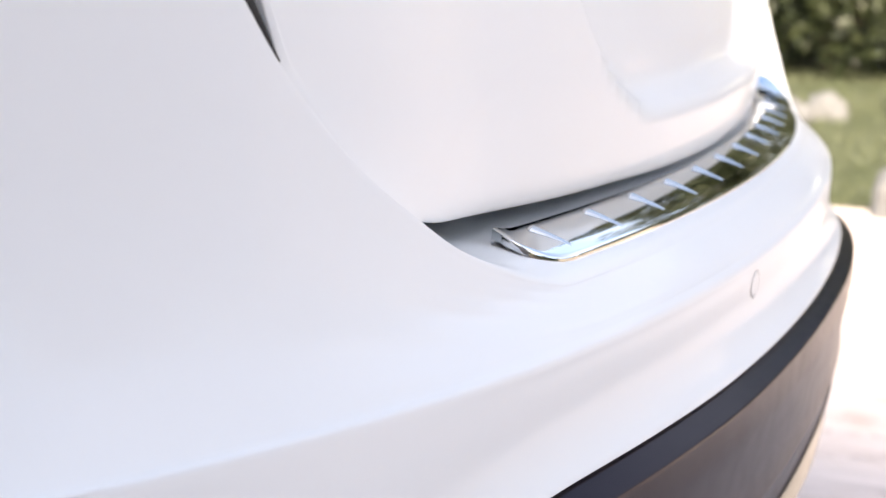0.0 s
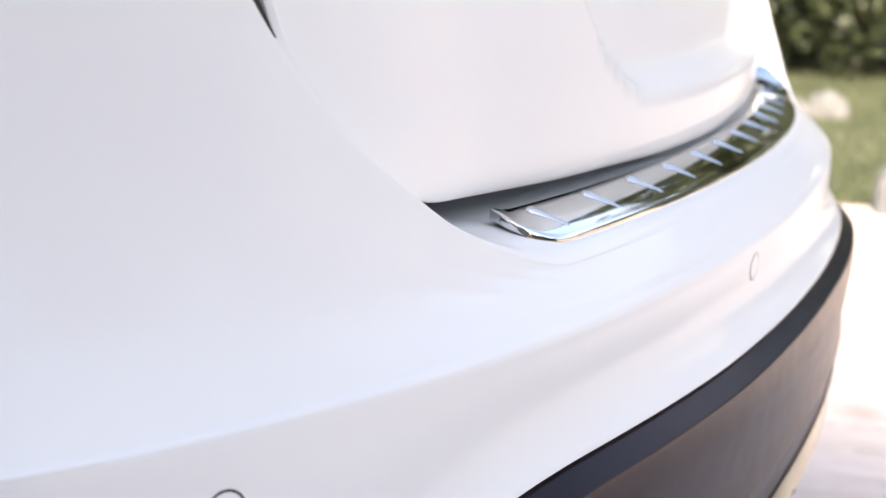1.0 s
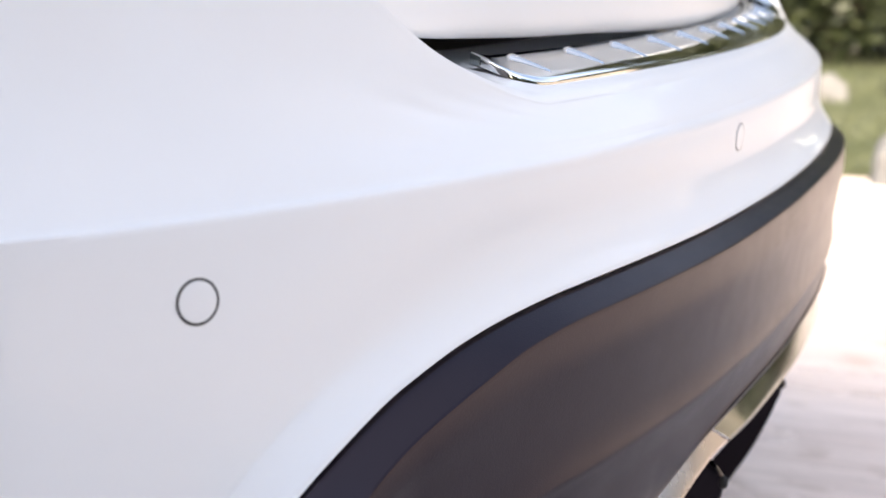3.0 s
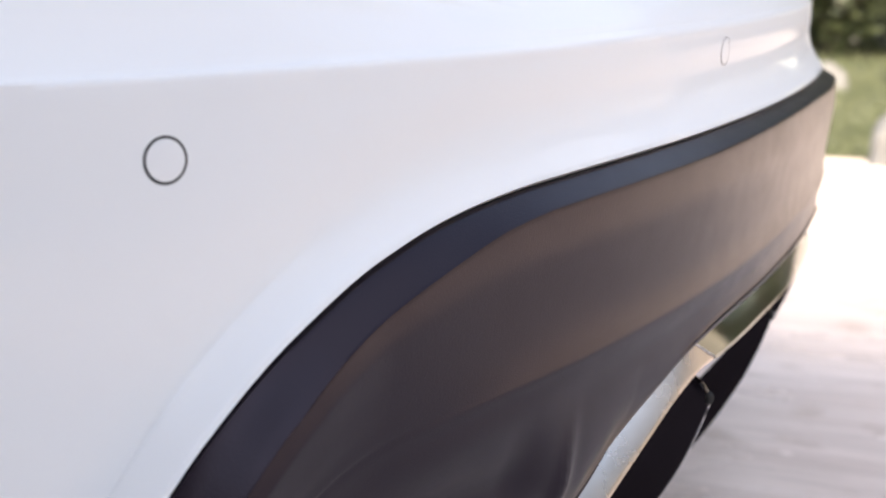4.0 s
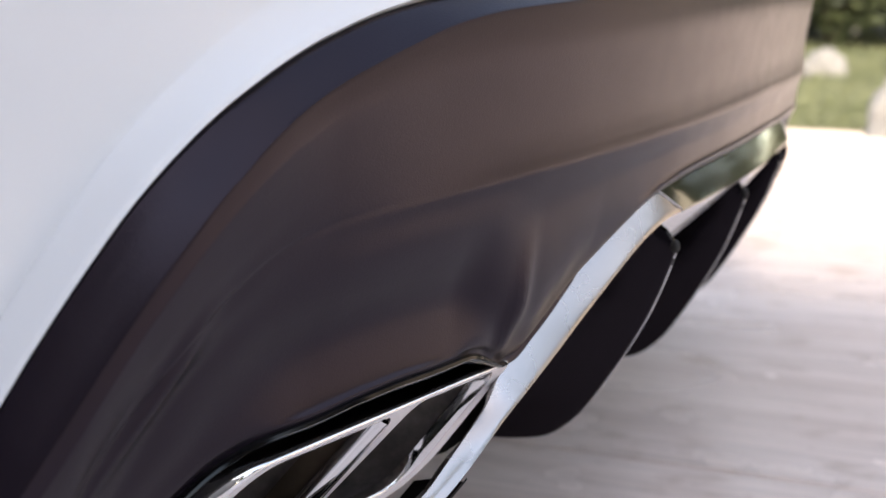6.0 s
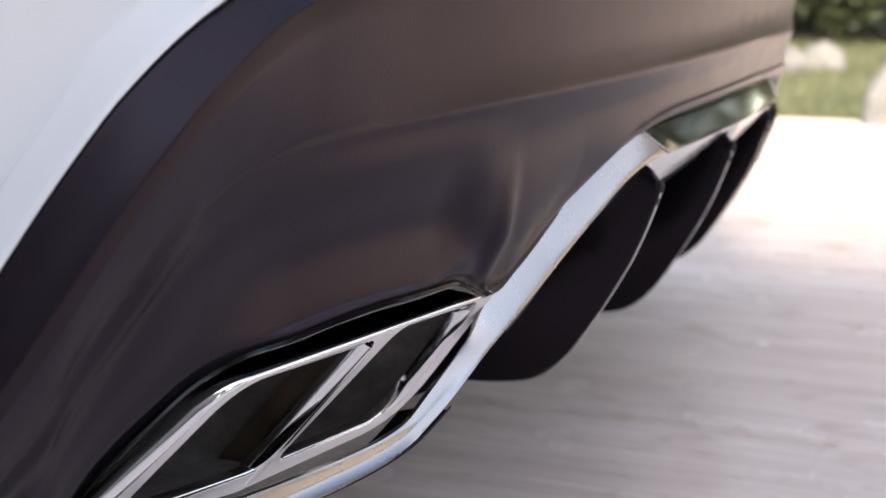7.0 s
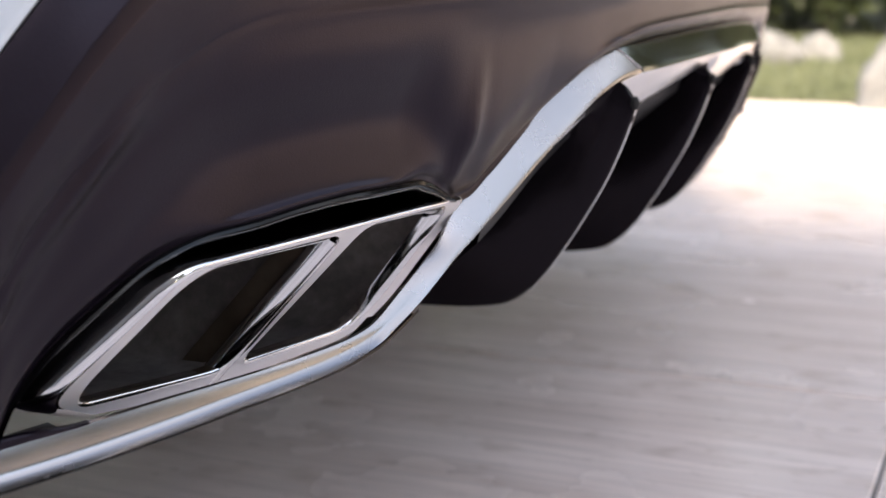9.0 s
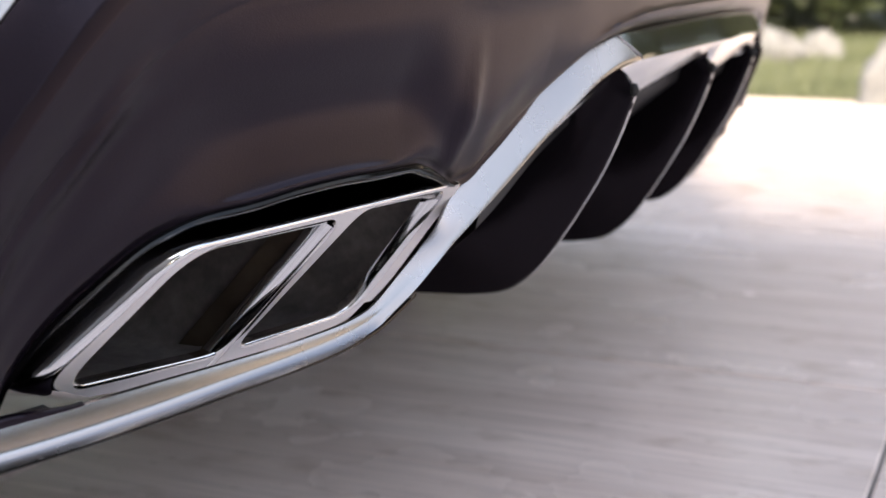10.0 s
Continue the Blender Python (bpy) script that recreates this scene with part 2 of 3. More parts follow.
# how far the lower lip stands out towards the wheel arch
swell = spline([(0, 0), (.30, -.0005), (.45, -.004), (.60, -.008), (.70, -.003), (.76, .007), (.82, .016), (.88, .020), (.94, .023), (1.0, .025), (1.4, .027)])
wing_top = spline([(0, .744), (.50, .745), (.535, .752), (.564, .762), (.619, .787), (.656, .813), (.693, .842), (.714, .864), (.733, .887),
                   (.752, .913), (.773, .949), (.80, 1.0), (.825, 1.035), (.86, 1.05), (1.4, 1.05)])
upper_d = spline([(.70, .002), (.713, .004), (.728, -.012), (.744, -.0285), (.762, -.0350), (.80, -.0418), (.85, -.0460), (.90, -.0485), (1.05, -.055)], False)

wing_d = spline([(.70, .004), (.7165, -.0010), (.735, -.0125), (.755, -.0225), (.78, -.031), (.81, -.038), (.85, -.0442), (.90, -.0482), (.97, -.0515), (1.05, -.055)], False)


# ---- white bumper ----
def bumper_column(a):
    zt, ztop = trim_top(a) + .003, wing_top(a)
    sw = swell(a)
    high = .040 - .018 * smooth(.60, .86, out_from(a))
    wing = smooth(0.50, 0.62, out_from(a))
    body = .0050 + sw * .35
    pts = [(.004 + sw, zt - .014), (.0215 + sw, zt - .005), (.0225 + sw, zt - .002)]
    pts += [(body + (.0212 + sw - body) * (1 - k) ** 2.1, zt + .001 + high * k) for k in (0.0, .14, .3, .5, .72, 1.0)]
    z0 = zt + .001 + high
    for k in (0.3, 0.6, 0.85):
        pts.append((.0050 + sw * .35 * (1 - k) + .0010 * math.sin(math.pi * k ** 1.4), z0 + (0.709 - z0) * k))
    pts += [(.0056, .7090), (.0040, .7130), (.0006 - .0014 * wing, .7165)]
    ks = (0.0, 0.2, 0.4, 0.6, 0.8, 0.93)
    ds = [.0006 - .0014 * wing] + [upper_d(.7165 + (ztop - .7165) * k) for k in ks[1:]]
    w, full = smooth(.34, .50, out_from(a)), smooth(.57, .77, out_from(a))
    for k in (0.06, 0.13, 0.2, 0.3, 0.4, 0.5, 0.6, 0.7, 0.8, 0.93):
        z = .7165 + (ztop - .7165) * k
        i = max(n for n in range(5) if ks[n] <= k - 1e-9)
        coarse = ds[i] + (ds[i + 1] - ds[i]) * (k - ks[i]) / (ks[i + 1] - ks[i])
        coarse += (wing_d(z) - coarse) * full
        h = z - .709
        pts.append((coarse * w + (.0042 - .35 * h - 17 * h * h) * (1 - w), z))
    de = upper_d(ztop) + (wing_d(ztop) - upper_d(ztop)) * full
    # the rounded edge, then the load ledge in the middle or the shut-line flange at the wings
    soft = .006 * (1 - wing) + .0015 * wing
    pts += [(de, ztop), (de - soft, ztop + soft * .9), (de - .011 - soft, ztop + soft + .004 * (1 - wing))]
    pts += [(de - .030, ztop + .0145 * (1 - wing) + .002 * wing), (de - .058, ztop + .0195 * (1 - wing)), (de - .11, ztop + .0215 * (1 - wing)),
            (de - .18, ztop + .0215 * (1 - wing))]
    return [at(a, *p) for p in rounded(pts, 3)]


bm = bmesh.new()
sheet(bm, [bumper_column(a) for a in span(-1.32, 1.42, 0.008)])
bumper = part("bumper", bm, PAINT, car, "white painted rear bumper", sharp=60)


def ring(bm, centre, u, v, n, r, tube, seg=40, sides=8, squash=1.0):
    rows = []
    for i in range(seg):
        t = 2 * math.pi * i / seg
        dirn = u * math.cos(t) + v * math.sin(t)
        rows.append([centre + dirn * (r + tube * math.cos(2 * math.pi * k / sides)) + n * (tube * squash * math.sin(2 * math.pi * k / sides)) for k in range(sides)])
    rows.append(rows[0])
    made = [[bm.verts.new(p) for p in row] for row in rows[:-1]]
    made.append(made[0])
    for p, q in zip(made, made[1:]):
        for i in range(sides):
            j = (i + 1) % sides
            bm.faces.new((p[i], p[j], q[j], q[i]))


def bumper_skin(a, z):
    """The place of the white skin near the sensors, and its outward normal."""
    column = bumper_column(a)
    best = min(range(len(column) - 1), key=lambda i: abs(column[i].z - z) + (10 if column[i].z > 0.712 else 0))
    p, q = column[best], column[best + 1]
    x, y, nx, ny = plan(a)
    up = (q - p).normalized()
    n = Vector((nx, ny, 0))
    n = (n - up * n.dot(up)).normalized()
    f = (z - p.z) / max(1e-6, q.z - p.z)
    return p.lerp(q, f), n, up


for a, z in ((-.8195, .6690), (-.211, .689), (.251, .689), (.8595, .6690)):
    c, n, up = bumper_skin(a, z)
    side = up.cross(n)
    bm = bmesh.new()
    rows = []
    for r, h in ((0.0, .0007), (.006, .0007), (.0105, .0006), (.0113, .0004), (.0116, -.0004)):
        rows.append([c + n * h + (side * math.cos(t) + up * math.sin(t)) * max(r, 1e-5) for t in [2 * math.pi * i / 40 for i in range(40)]])
    sheet(bm, rows, True)
    sensor = part("parking_sensor", bm, PAINT, bumper, "round white painted parking sensor cap")
    bm = bmesh.new()
    ring(bm, c + n * .0001, side, up, n, .0122, (.0008 if abs(a) > .5 else .0003), squash=0.5)
    part("seal_ring", bm, RUBBER, sensor, "thin black ring")

# ---- chrome sill protector on the ledge ----
def ledge(a, d):
    ztop = wing_top(a)
    de = upper_d(ztop)
    return spline([(0, ztop), (.006, ztop + .0054), (.017, ztop + .010), (.030, ztop + .0145), (.058, ztop + .0195), (.11, ztop + .0215)], False)(de - d)


PLATE_L, PLATE_R = -.528, .628
BACK_D, FRONT_D = -.095, -.0432


def plate_edge(a):
    """Front and back of the plate at a, with rounded ends."""
    k = min(a - PLATE_L, PLATE_R - a)
    cut = .022 * (1 - math.sqrt(max(0.0, 1 - (1 - min(1.0, k / .045)) ** 2)))
    return FRONT_D + .004 * smooth(-.4, .3, a) - .001 - cut * 1.0 - .012 * (1 - min(1, k / .045)), BACK_D + cut * .15


rows = []
for a, end in [(PLATE_L, 0), (PLATE_L, .75), (PLATE_L + .003, .95)] + [(a, 1) for a in [PLATE_L + .008, PLATE_L + .016, PLATE_L + .026] + span(PLATE_L + .04, PLATE_R - .04, .012) + [PLATE_R - .02, PLATE_R - .01, PLATE_R - .004]] + [(PLATE_R, .75), (PLATE_R, 0)]:
    front, back = plate_edge(a)
    h = .0045 * end
    row = [(front, -.0005), (front, h * .45), (front - .0006, h * .8), (front - .0018, h * .96), (front - .0030, h)]
    row += [(front + (back - front) * k, h) for k in (.08, .14, .25, .5, .75, .93)] + [(back + .001, h * .7), (back, -.0005)]
    rows.append([at(a + .016 * (FRONT_D - d) / (FRONT_D - BACK_D), d, ledge(a, d) + dz + (.0058 * (FRONT_D - d) / .05 - .0010) * min(1.0, max(0.0, dz) / .0035)) for d, dz in row])
bm = bmesh.new()
sheet(bm, rows)
plate = part("sill_plate", bm, STEEL_BRIGHT, car, "polished chrome sill protector with raised ribs", sharp=50)

for i in range(13):
    a_back, a_front = -.472 + .0885 * i, -.460 + .0862 * i
    bm = bmesh.new()
    rows = []
    for k in range(17):
        t = k / 16
        a, d = a_back + (a_front - a_back) * t * .86, -.0870 + t * .0345
        wide = .0066 * min(1.0, t / .14) ** .5 * (1 - .80 * max(0.0, t - .14)) * min(1.0, (1 - t) / .05) ** .5 + .0001
        high = .0036 * min(1.0, t / .12) ** .7 * (1 - .75 * t) * min(1.0, (1 - t) / .04) ** .5
        rows.append([at(a + q * wide, d, ledge(a, d) + .0032 + .0058 * (FRONT_D - d) / .05 + high * (1 - q * q) ** .8) for q in (-1, -.8, -.5, -.2, .1, .4, .7, .9, 1)])
    sheet(bm, rows)
    part("rib", bm, STEEL_BRIGHT, plate, sharp=None)

# ---- tailgate ----
gate_low = spline([(0, .776), (.14, .779), (.3, .785), (.41, .7875), (.5, .790), (.565, .794), (.60, .7995), (.625, .812), (.65, .831), (.68, .856),
                   (.70, .876), (.72, .902), (.74, .930), (.76, .963), (.78, 1.01), (.80, 1.07)])


def recess(a, z):
    """How deep the number-plate niche is at a place."""
    left = -.345 - .85 * (z - .879)
    right = 2 * MID - left
    sx, sz = min(a - left, right - a) * .76, z - .8335
    r = .085
    if sx < r and sz < r:
        sd = r - math.hypot(r - sx, r - sz)
    else:
        sd = min(sx, sz)
    return .026 * (.75 * min(1.0, max(0.0, sd / .022)) + .25 * smooth(-.003, .025, sd)) + .003 * smooth(.016, .10, sd)


GATE_D = [(-.150, .010), (-.125, .003), (-.112, .0002), (-.1055, .0), (-.1005, .0012), (-.0970, .0042), (-.0948, .0085), (-.0932, .016), (-.0920, .028), (-.0908, .046), (-.0895, .068), (-.0882, .092), (-.0872, .115)]
rows = []
for a in span(-.795, .835, .0025):
    zb = gate_low(a) - .0050 + .0013 * smooth(.38, .52, out_from(a))
    tight = 1 - .86 * smooth(.46, .68, out_from(a))
    zb -= .030 * smooth(.60, .66, out_from(a)) * (1 - smooth(.735, .765, out_from(a)))
    col = [(-.087 + (d + .087) * (tight if d > -.113 else 1), zb + h * tight) for d, h in rounded(GATE_D, 2)]
    ztop = 1.13
    z1 = zb + .115 * tight
    n = 120
    for k in range(1, n + 1):
        z = z1 + (ztop - z1) * k / n
        col.append((-.087 - .014 * ((z - .87) / .26) ** 2 * (1 if z > .87 else 0.3), z))
    near = .030 * smooth(.52, .72, out_from(a))
    rows.append([at(a, d + near - (recess(a, z) if z > zb + .02 else 0), z) for d, z in col])
bm = bmesh.new()
sheet(bm, rows)
part("tailgate", bm, PAINT, car, "white painted tailgate with a number plate niche", sharp=85)
# a dark seal closes the shut line behind ledge and flange
bm = bmesh.new()
sheet(bm, [[at(a, -.205, wing_top(a) - .02), at(a, -.205, wing_top(a) + .12)] for a in span(-.84, .94, .03)])
part("weather_seal", bm, RUBBER, car, "black rubber weather seal")

for s in (-1, 1):
    bm = bmesh.new()
    rows = []
    for a, z, w in ((.805, 1.02, .006), (.785, .980, .0058), (.7622, .9478, .0048), (.758, .940, .0042), (.7512, .9282, .0030), (.7465, .9198, .0016), (.7424, .9132, .0003)):
        rows.append([at(other(a + .0064 + k * w * .85, s), -.050 - .004 * abs(k), z + .0006 - k * w * .5) for k in (-1, -.4, .4, 1)])
    sheet(bm, rows)
    part("shut_line", bm, RUBBER, car, "dark gap between wing and tailgate")

# ---- black lower bumper ----
chrome_top = spline([(0, .457), (.17, .454), (.257, .4505), (.305, .4435), (.3402, .4328), (.3707, .4187), (.4273, .3870), (.4675, .3619), (.4945, .3479), (.5101, .3471),
                     (.5271, .3556), (.5476, .3649), (.5668, .3692), (.6214, .3692), (.6667, .3665), (.7068, .3611),
                     (.7376, .3576), (.7687, .3472), (.8012, .3247), (.8307, .2996), (.8505, .2725),
                     (.865, .24), (.90, .222), (1.4, .20)])
low_d = spline([(0, .016), (.26, .016), (.35, .008), (.45, -.002), (.50, -.005), (.53, -.001), (.56, .005), (.62, .0095), (.70, .0100), (.75, .008), (.80, .005), (.85, .003), (.9, .0), (1.4, -.01)])


def skirt_column(a):
    u = out_from(a)
    zt, zb, zc = trim_top(a) + .0045, bevel_low(a) + .003, chrome_top(a)
    zb = max(zb, zc + .02)
    zt = max(zt, zb + .01)
    flare = 1 - .4 * smooth(.90, 1.05, u)
    zm = min(spline([(0, .510), (.31, .503), (.5, .497), (.62, .491), (.7, .484), (.8, .45)], False)(u), zc + .6 * (zb - zc))
    wm = 1 - smooth(.50, .70, u)
    scoop = 1 - smooth(.31, .45, u)
    dl = low_d(a)
    f, sw = flare, swell(a)
    span_z = zb - zm
    pts = [(.004 + sw, zt - .010), (.0185 * f + sw, zt - .0088), (.0222 * f + sw, zt - .0092), (.0255 * f + sw, zt - .0112)]
    pts += [(.0385 * f + sw, zb + .0030), (.0402 * f + sw, zb + .0008), (.0405 * f + sw, zb - .004), (.0406 * f + sw, zb - .013)]
    # a hollow panel down to the crease in the middle, a plain slope towards the wheel arch
    for k, mid_d, side_d, share in ((.25, .0402, .0400, 1), (.45, .0368, .0372, .9), (.65, .0337, .0345, .75), (.80, .0321, .0322, .6), (.92, .0322, .0305, .5)):
        pts.append(((mid_d * wm + side_d * (1 - wm)) * f + sw * share, zb - span_z * k))
    pts += [((.0327 * wm + .0296 * (1 - wm)) * f + sw * .45, zm + .003), ((.0326 * wm + .0290 * (1 - wm)) * f + sw * .4, zm - .002), ((.0300 * wm + .0275 * (1 - wm)) * f + sw * .35, zm - .010)]
    rest = zm - .010 - zc
    fold = smooth(.520, .585, u) * (1 - smooth(.70, .82, u))      # hollow band over the tail pipe
    keep = .0270 * f + (dl - .012) * .25 * (1 - fold)
    k = min(.048 + .003 * fold, rest * .5)
    scooped = [(keep * .72 + dl * .28 + .0006 * scoop, zc + k * (1 - .35 * scoop)), (keep * .38 + dl * .62 + .0066 * scoop, zc + k * .55 * (1 - scoop) + .0135 * scoop), (dl + .003 + .0040 * scoop, zc + k * .22 * (1 - scoop) + .0062 * scoop)]
    hollow = [(.0066, zc + k * 1.0), (.0052, zc + k * .62), (.0074, zc + k * .15)]
    pts += [(keep - .003 * fold, zm - .010 - rest * .15), (keep * .9 + dl * .1 - .007 * fold, zc + k + (rest - k) * .42)]
    pts += [(p[0] + (q[0] - p[0]) * fold, p[1] + (q[1] - p[1]) * fold) for p, q in zip(scooped, hollow)]
    pts += [(dl - .0035 * (1 - fold) - .0045 * scoop, zc + .003 - .0055 * scoop), (dl - .015 * scoop - .003, zc - .003 - .004 * scoop)]
    out = []
    for d, z in rounded(pts, 3):
        d += .0042 * math.exp(-((u - .527 + .16 * (z - .36)) / .008) ** 2) * smooth(.34, .37, z) * (1 - smooth(.395, .46, z))
        d += .0044 * math.exp(-((u - .80 - .60 * (.43 - z)) / .0085) ** 2) * (1 - smooth(.42, .47, z)) * smooth(.25, .30, z)
        out.append(at(a, d, z))
    return out


bm = bmesh.new()
sheet(bm, [skirt_column(a) for a in span(-1.32, 1.40, 0.0045)])
part("lower_bumper", bm, PLASTIC, car, "grained black plastic lower bumper", sharp=60)


# ---- chrome strip: middle, then down each side of the diffuser and under the tail pipes ----
def strip_rows(upper, lower, lips, s=1, flares=None):
    """upper, lower: paired (a, d, z) along the face; lip: how far the rounded lower rim hangs."""
    rows = []
    pairs = []
    flares = flares or [0.0] * len(lips)
    for (a0, d0, z0), (a1, d1, z1), (lip, flare) in zip(rounded(upper, 5), rounded(lower, 5), rounded(list(zip(lips, flares)), 5)):
        nx, ny = plan(other(a1, s))[2:]
        pairs.append((at(other(a0, s), d0, z0), at(other(a1, s), d1, z1), lip, Vector((nx, ny, 0)), flare))
    for i, (p, q, lip, out, flare) in enumerate(pairs):
        w = q - p
        dn = w.normalized()
        run = pairs[min(i + 1, len(pairs) - 1)][1] - pairs[max(i - 1, 0)][1]
        n = dn.cross(run).normalized()
        if n.dot(out + Vector((0, 0, 1))) < 0:
            n = -n
        drop = Vector((0, 0, -1)).lerp(dn, max(0.0, -dn.z)).normalized()
        rows.append([p - n * .010 + dn * .001, p - n * .002, p + dn * .0012, p + w * .5 + n * .0006, q - dn * .0015, q + dn * .0012 + drop * .0002,
                     q + dn * .0016 + drop * lip * .3 + out * flare * .35, q + dn * .0010 + drop * lip * .75 + out * flare * .85, q + drop * lip - dn * .0006 + out * flare, q + drop * (lip - .0005) - out * .018])
    return rows


MID_U = [(-.2775, .0076, .4455), (-.240, .0098, .4487), (-.12, .0100, .4530), (.02, .0100, .4545), (.16, .0100, .4530), (.280, .0098, .4487), (.3175, .0076, .4455)]
MID_L = [(-.2505, .0190, .4275), (-.205, .0215, .4292), (-.10, .0215, .4315), (.02, .022, .4325), (.14, .0215, .4315), (.245, .0215, .4292), (.2905, .0190, .4275)]
bm = bmesh.new()
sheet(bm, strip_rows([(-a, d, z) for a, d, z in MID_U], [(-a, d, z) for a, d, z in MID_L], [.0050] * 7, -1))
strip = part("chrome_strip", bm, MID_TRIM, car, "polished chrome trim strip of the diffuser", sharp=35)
SIDE_U = [(.2788, .0075, .4454), (.305, .0045, .4403), (.3434, .001, .4305), (.3745, -.003, .4168), (.4311, -.008, .3854), (.4678, -.012, .3598), (.4995, -.015, .3376),
          (.5179, -.0155, .3163), (.5393, -.015, .3020), (.5651, -.014, .2858), (.5888, -.0135, .2704), (.6059, -.013, .2648), (.6294, -.013, .2615),
          (.6703, -.013, .2582), (.7135, -.013, .2559), (.7705, -.013, .2526), (.8503, -.013, .2450), (.933, -.012, .2358)]
SIDE_L = [(.2535, .0184, .4274), (.285, .0160, .4250), (.3273, .014, .4150), (.3636, .011, .3990), (.4159, .006, .3700), (.4539, .001, .3449), (.4903, -.003, .3222),
          (.5125, -.005, .3096), (.5323, -.006, .2970), (.5556, -.008, .2808), (.580, -.009, .2674), (.5992, -.010, .2595), (.6298, -.010, .2535),
          (.6729, -.010, .2490), (.7159, -.010, .2450), (.7727, -.010, .2385), (.8521, -.010, .230), (.93, -.008, .2235)]
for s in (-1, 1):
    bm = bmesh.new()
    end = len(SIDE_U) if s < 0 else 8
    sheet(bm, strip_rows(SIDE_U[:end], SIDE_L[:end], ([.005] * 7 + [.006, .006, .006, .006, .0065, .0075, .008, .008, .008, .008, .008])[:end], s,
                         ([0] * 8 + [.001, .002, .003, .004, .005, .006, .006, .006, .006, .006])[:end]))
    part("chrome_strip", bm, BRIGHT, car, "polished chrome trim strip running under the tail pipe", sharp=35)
    # thin black lower edge under the chrome
    if s > 0:
        continue
    bm = bmesh.new()
    rows = []
    for a, d, z in rounded(SIDE_L[9:], 4):
        rows.append([at(other(a, s), d + .005, z - .0072), at(other(a, s), d + .0052, z - .0092), at(other(a, s), d + .002, z - .0115), at(other(a, s), d - .02, z - .0135), at(other(a, s), d - .045, z - .022)])
    sheet(bm, rows)
    part("lower_edge", bm, GLOSS, car, "thin black lower edge")

# bright edge at the joint between middle and side strips
for s in (-1, 1):
    bm = bmesh.new()
    rows = []
    for k in range(7):
        t = k / 6
        a, d, z = .2782 + (.2522 - .2782) * t, .0078 + (.0190 - .0078) * t, .4453 + (.4274 - .4453) * t
        rows.append([at(other(a + e, s), d + h, z) for e, h in ((-.0012, .0), (-.0008, .0012), (.0008, .0012), (.0012, .0))])
    sheet(bm, rows)
    part("joint_edge", bm, FRAME, strip, "bright joint edge")

# ---- satin lip below the middle strip and the diffuser behind ----
FINS = (-.288, .022, .328)
bm = bmesh.new()
rows = []
for a in span(-.43, .53, .006):
    u = out_from(a)
    z0 = spline([(-.05, .4265), (0, .4262), (.21, .4215), (.262, .416), (.306, .404), (.345, .3865), (.392, .3655), (.43, .346)], False)(u)
    d0 = spline([(-.05, .0215), (.21, .0205), (.30, .012), (.392, .002), (.43, .0)], False)(u)
    fins = [f for f in FINS if f > a]
    if a < FINS[0]:
        drop = .010
    else:
        left = max(f for f in FINS if f <= a)
        right = fins[0] if fins else left + .28
        t = (a - left) / (right - left)
        drop = .044 * (1 - t) ** 1.15 + .008
    drop += .012 * sum(max(0.0, 1 - abs(a - f) / .012) for f in FINS)
    rows.append([at(a, *p) for p in rounded([(d0 - .003, z0 + .004), (d0 - .0045, z0), (d0 - .006 - drop * .18, z0 - drop * .35), (d0 - .007 - drop * .42, z0 - drop * .7), (d0 - .009 - drop * .62, z0 - drop), (d0 - .022 - drop * .7, z0 - drop - .003)], 3)])
sheet(bm, rows)
part("diffuser_lip", bm, SATIN, car, "satin silver diffuser lip")
bm = bmesh.new()
rows = []
for a in span(-.45, .49, .02):
    u = out_from(a)
    z0 = spline([(-.05, .375), (.25, .368), (.345, .342), (.43, .30), (.52, .262)], False)(u)
    rows.append([at(a, *p) for p in ((-.018, z0 + .045), (-.028, z0 + .01), (-.10, z0 - .05), (-.22, z0 - .11), (-.40, min(.22, z0 - .14)))])
sheet(bm, rows)
part("diffuser_floor", bm, UNDER, car, "black diffuser floor")
FIN = [(-.068, .408), (-.066, .392), (-.055, .360), (-.040, .324), (-.020, .287), (-.003, .259), (.013, .235), (.028, .218), (.048, .2035), (.075, .197), (.12, .193), (.30, .184)]
for x, dy, near in ((-.288, -.016, .040), (.022, -.014, .017), (.328, .002, 0), (.415, .008, 0)):
    bm = bmesh.new()
    rows = []
    fin_line = [(y + dy + .010 * smooth(.390, .408, z), z + (.508 - z) * near) for y, z in FIN]
    for y, z in rounded(fin_line, 3):
        rows.append([(x - .005, y + .28, z + .16), (x - .0050, y + .006, z + .004), (x - .0040, y + .0015, z + .001), (x - .0015, y, z), (x + .0015, y, z), (x + .0040, y + .0015, z + .001), (x + .0050, y + .006, z + .004), (x + .005, y + .28, z + .16)])
    sheet(bm, rows)
    fin = part("diffuser_fin", bm, FIN_BLACK, car, "satin black diffuser fin")
    if x < .4:
        bm = bmesh.new()
        sheet(bm, [[(x + k, y - e, z - e * .4) for k, e in ((-.0022, .0002), (-.0014, .0007), (.0014, .0007), (.0022, .0002))] for y, z in rounded(fin_line[1:8], 3)])
        part("fin_edge", bm, SATIN, fin, "thin satin metal edge")
        bm = bmesh.new()
        bmesh.ops.create_uvsphere(bm, u_segments=12, v_segments=8, radius=1.0, matrix=Matrix.LocRotScale((x - .004, fin_line[1][0] + .0005, fin_line[1][1] + .004), None, (.0035, .004, .006)))
        part("plug", bm, RUBBER, fin, "small black rubber plug")


# ---- tail pipe trims ----
def pipe_y(x, z, depth=0.0):
    return 0.07 - (0.201 * (x + 0.644) + 0.583 * (z - 0.291)) / 0.787 + depth


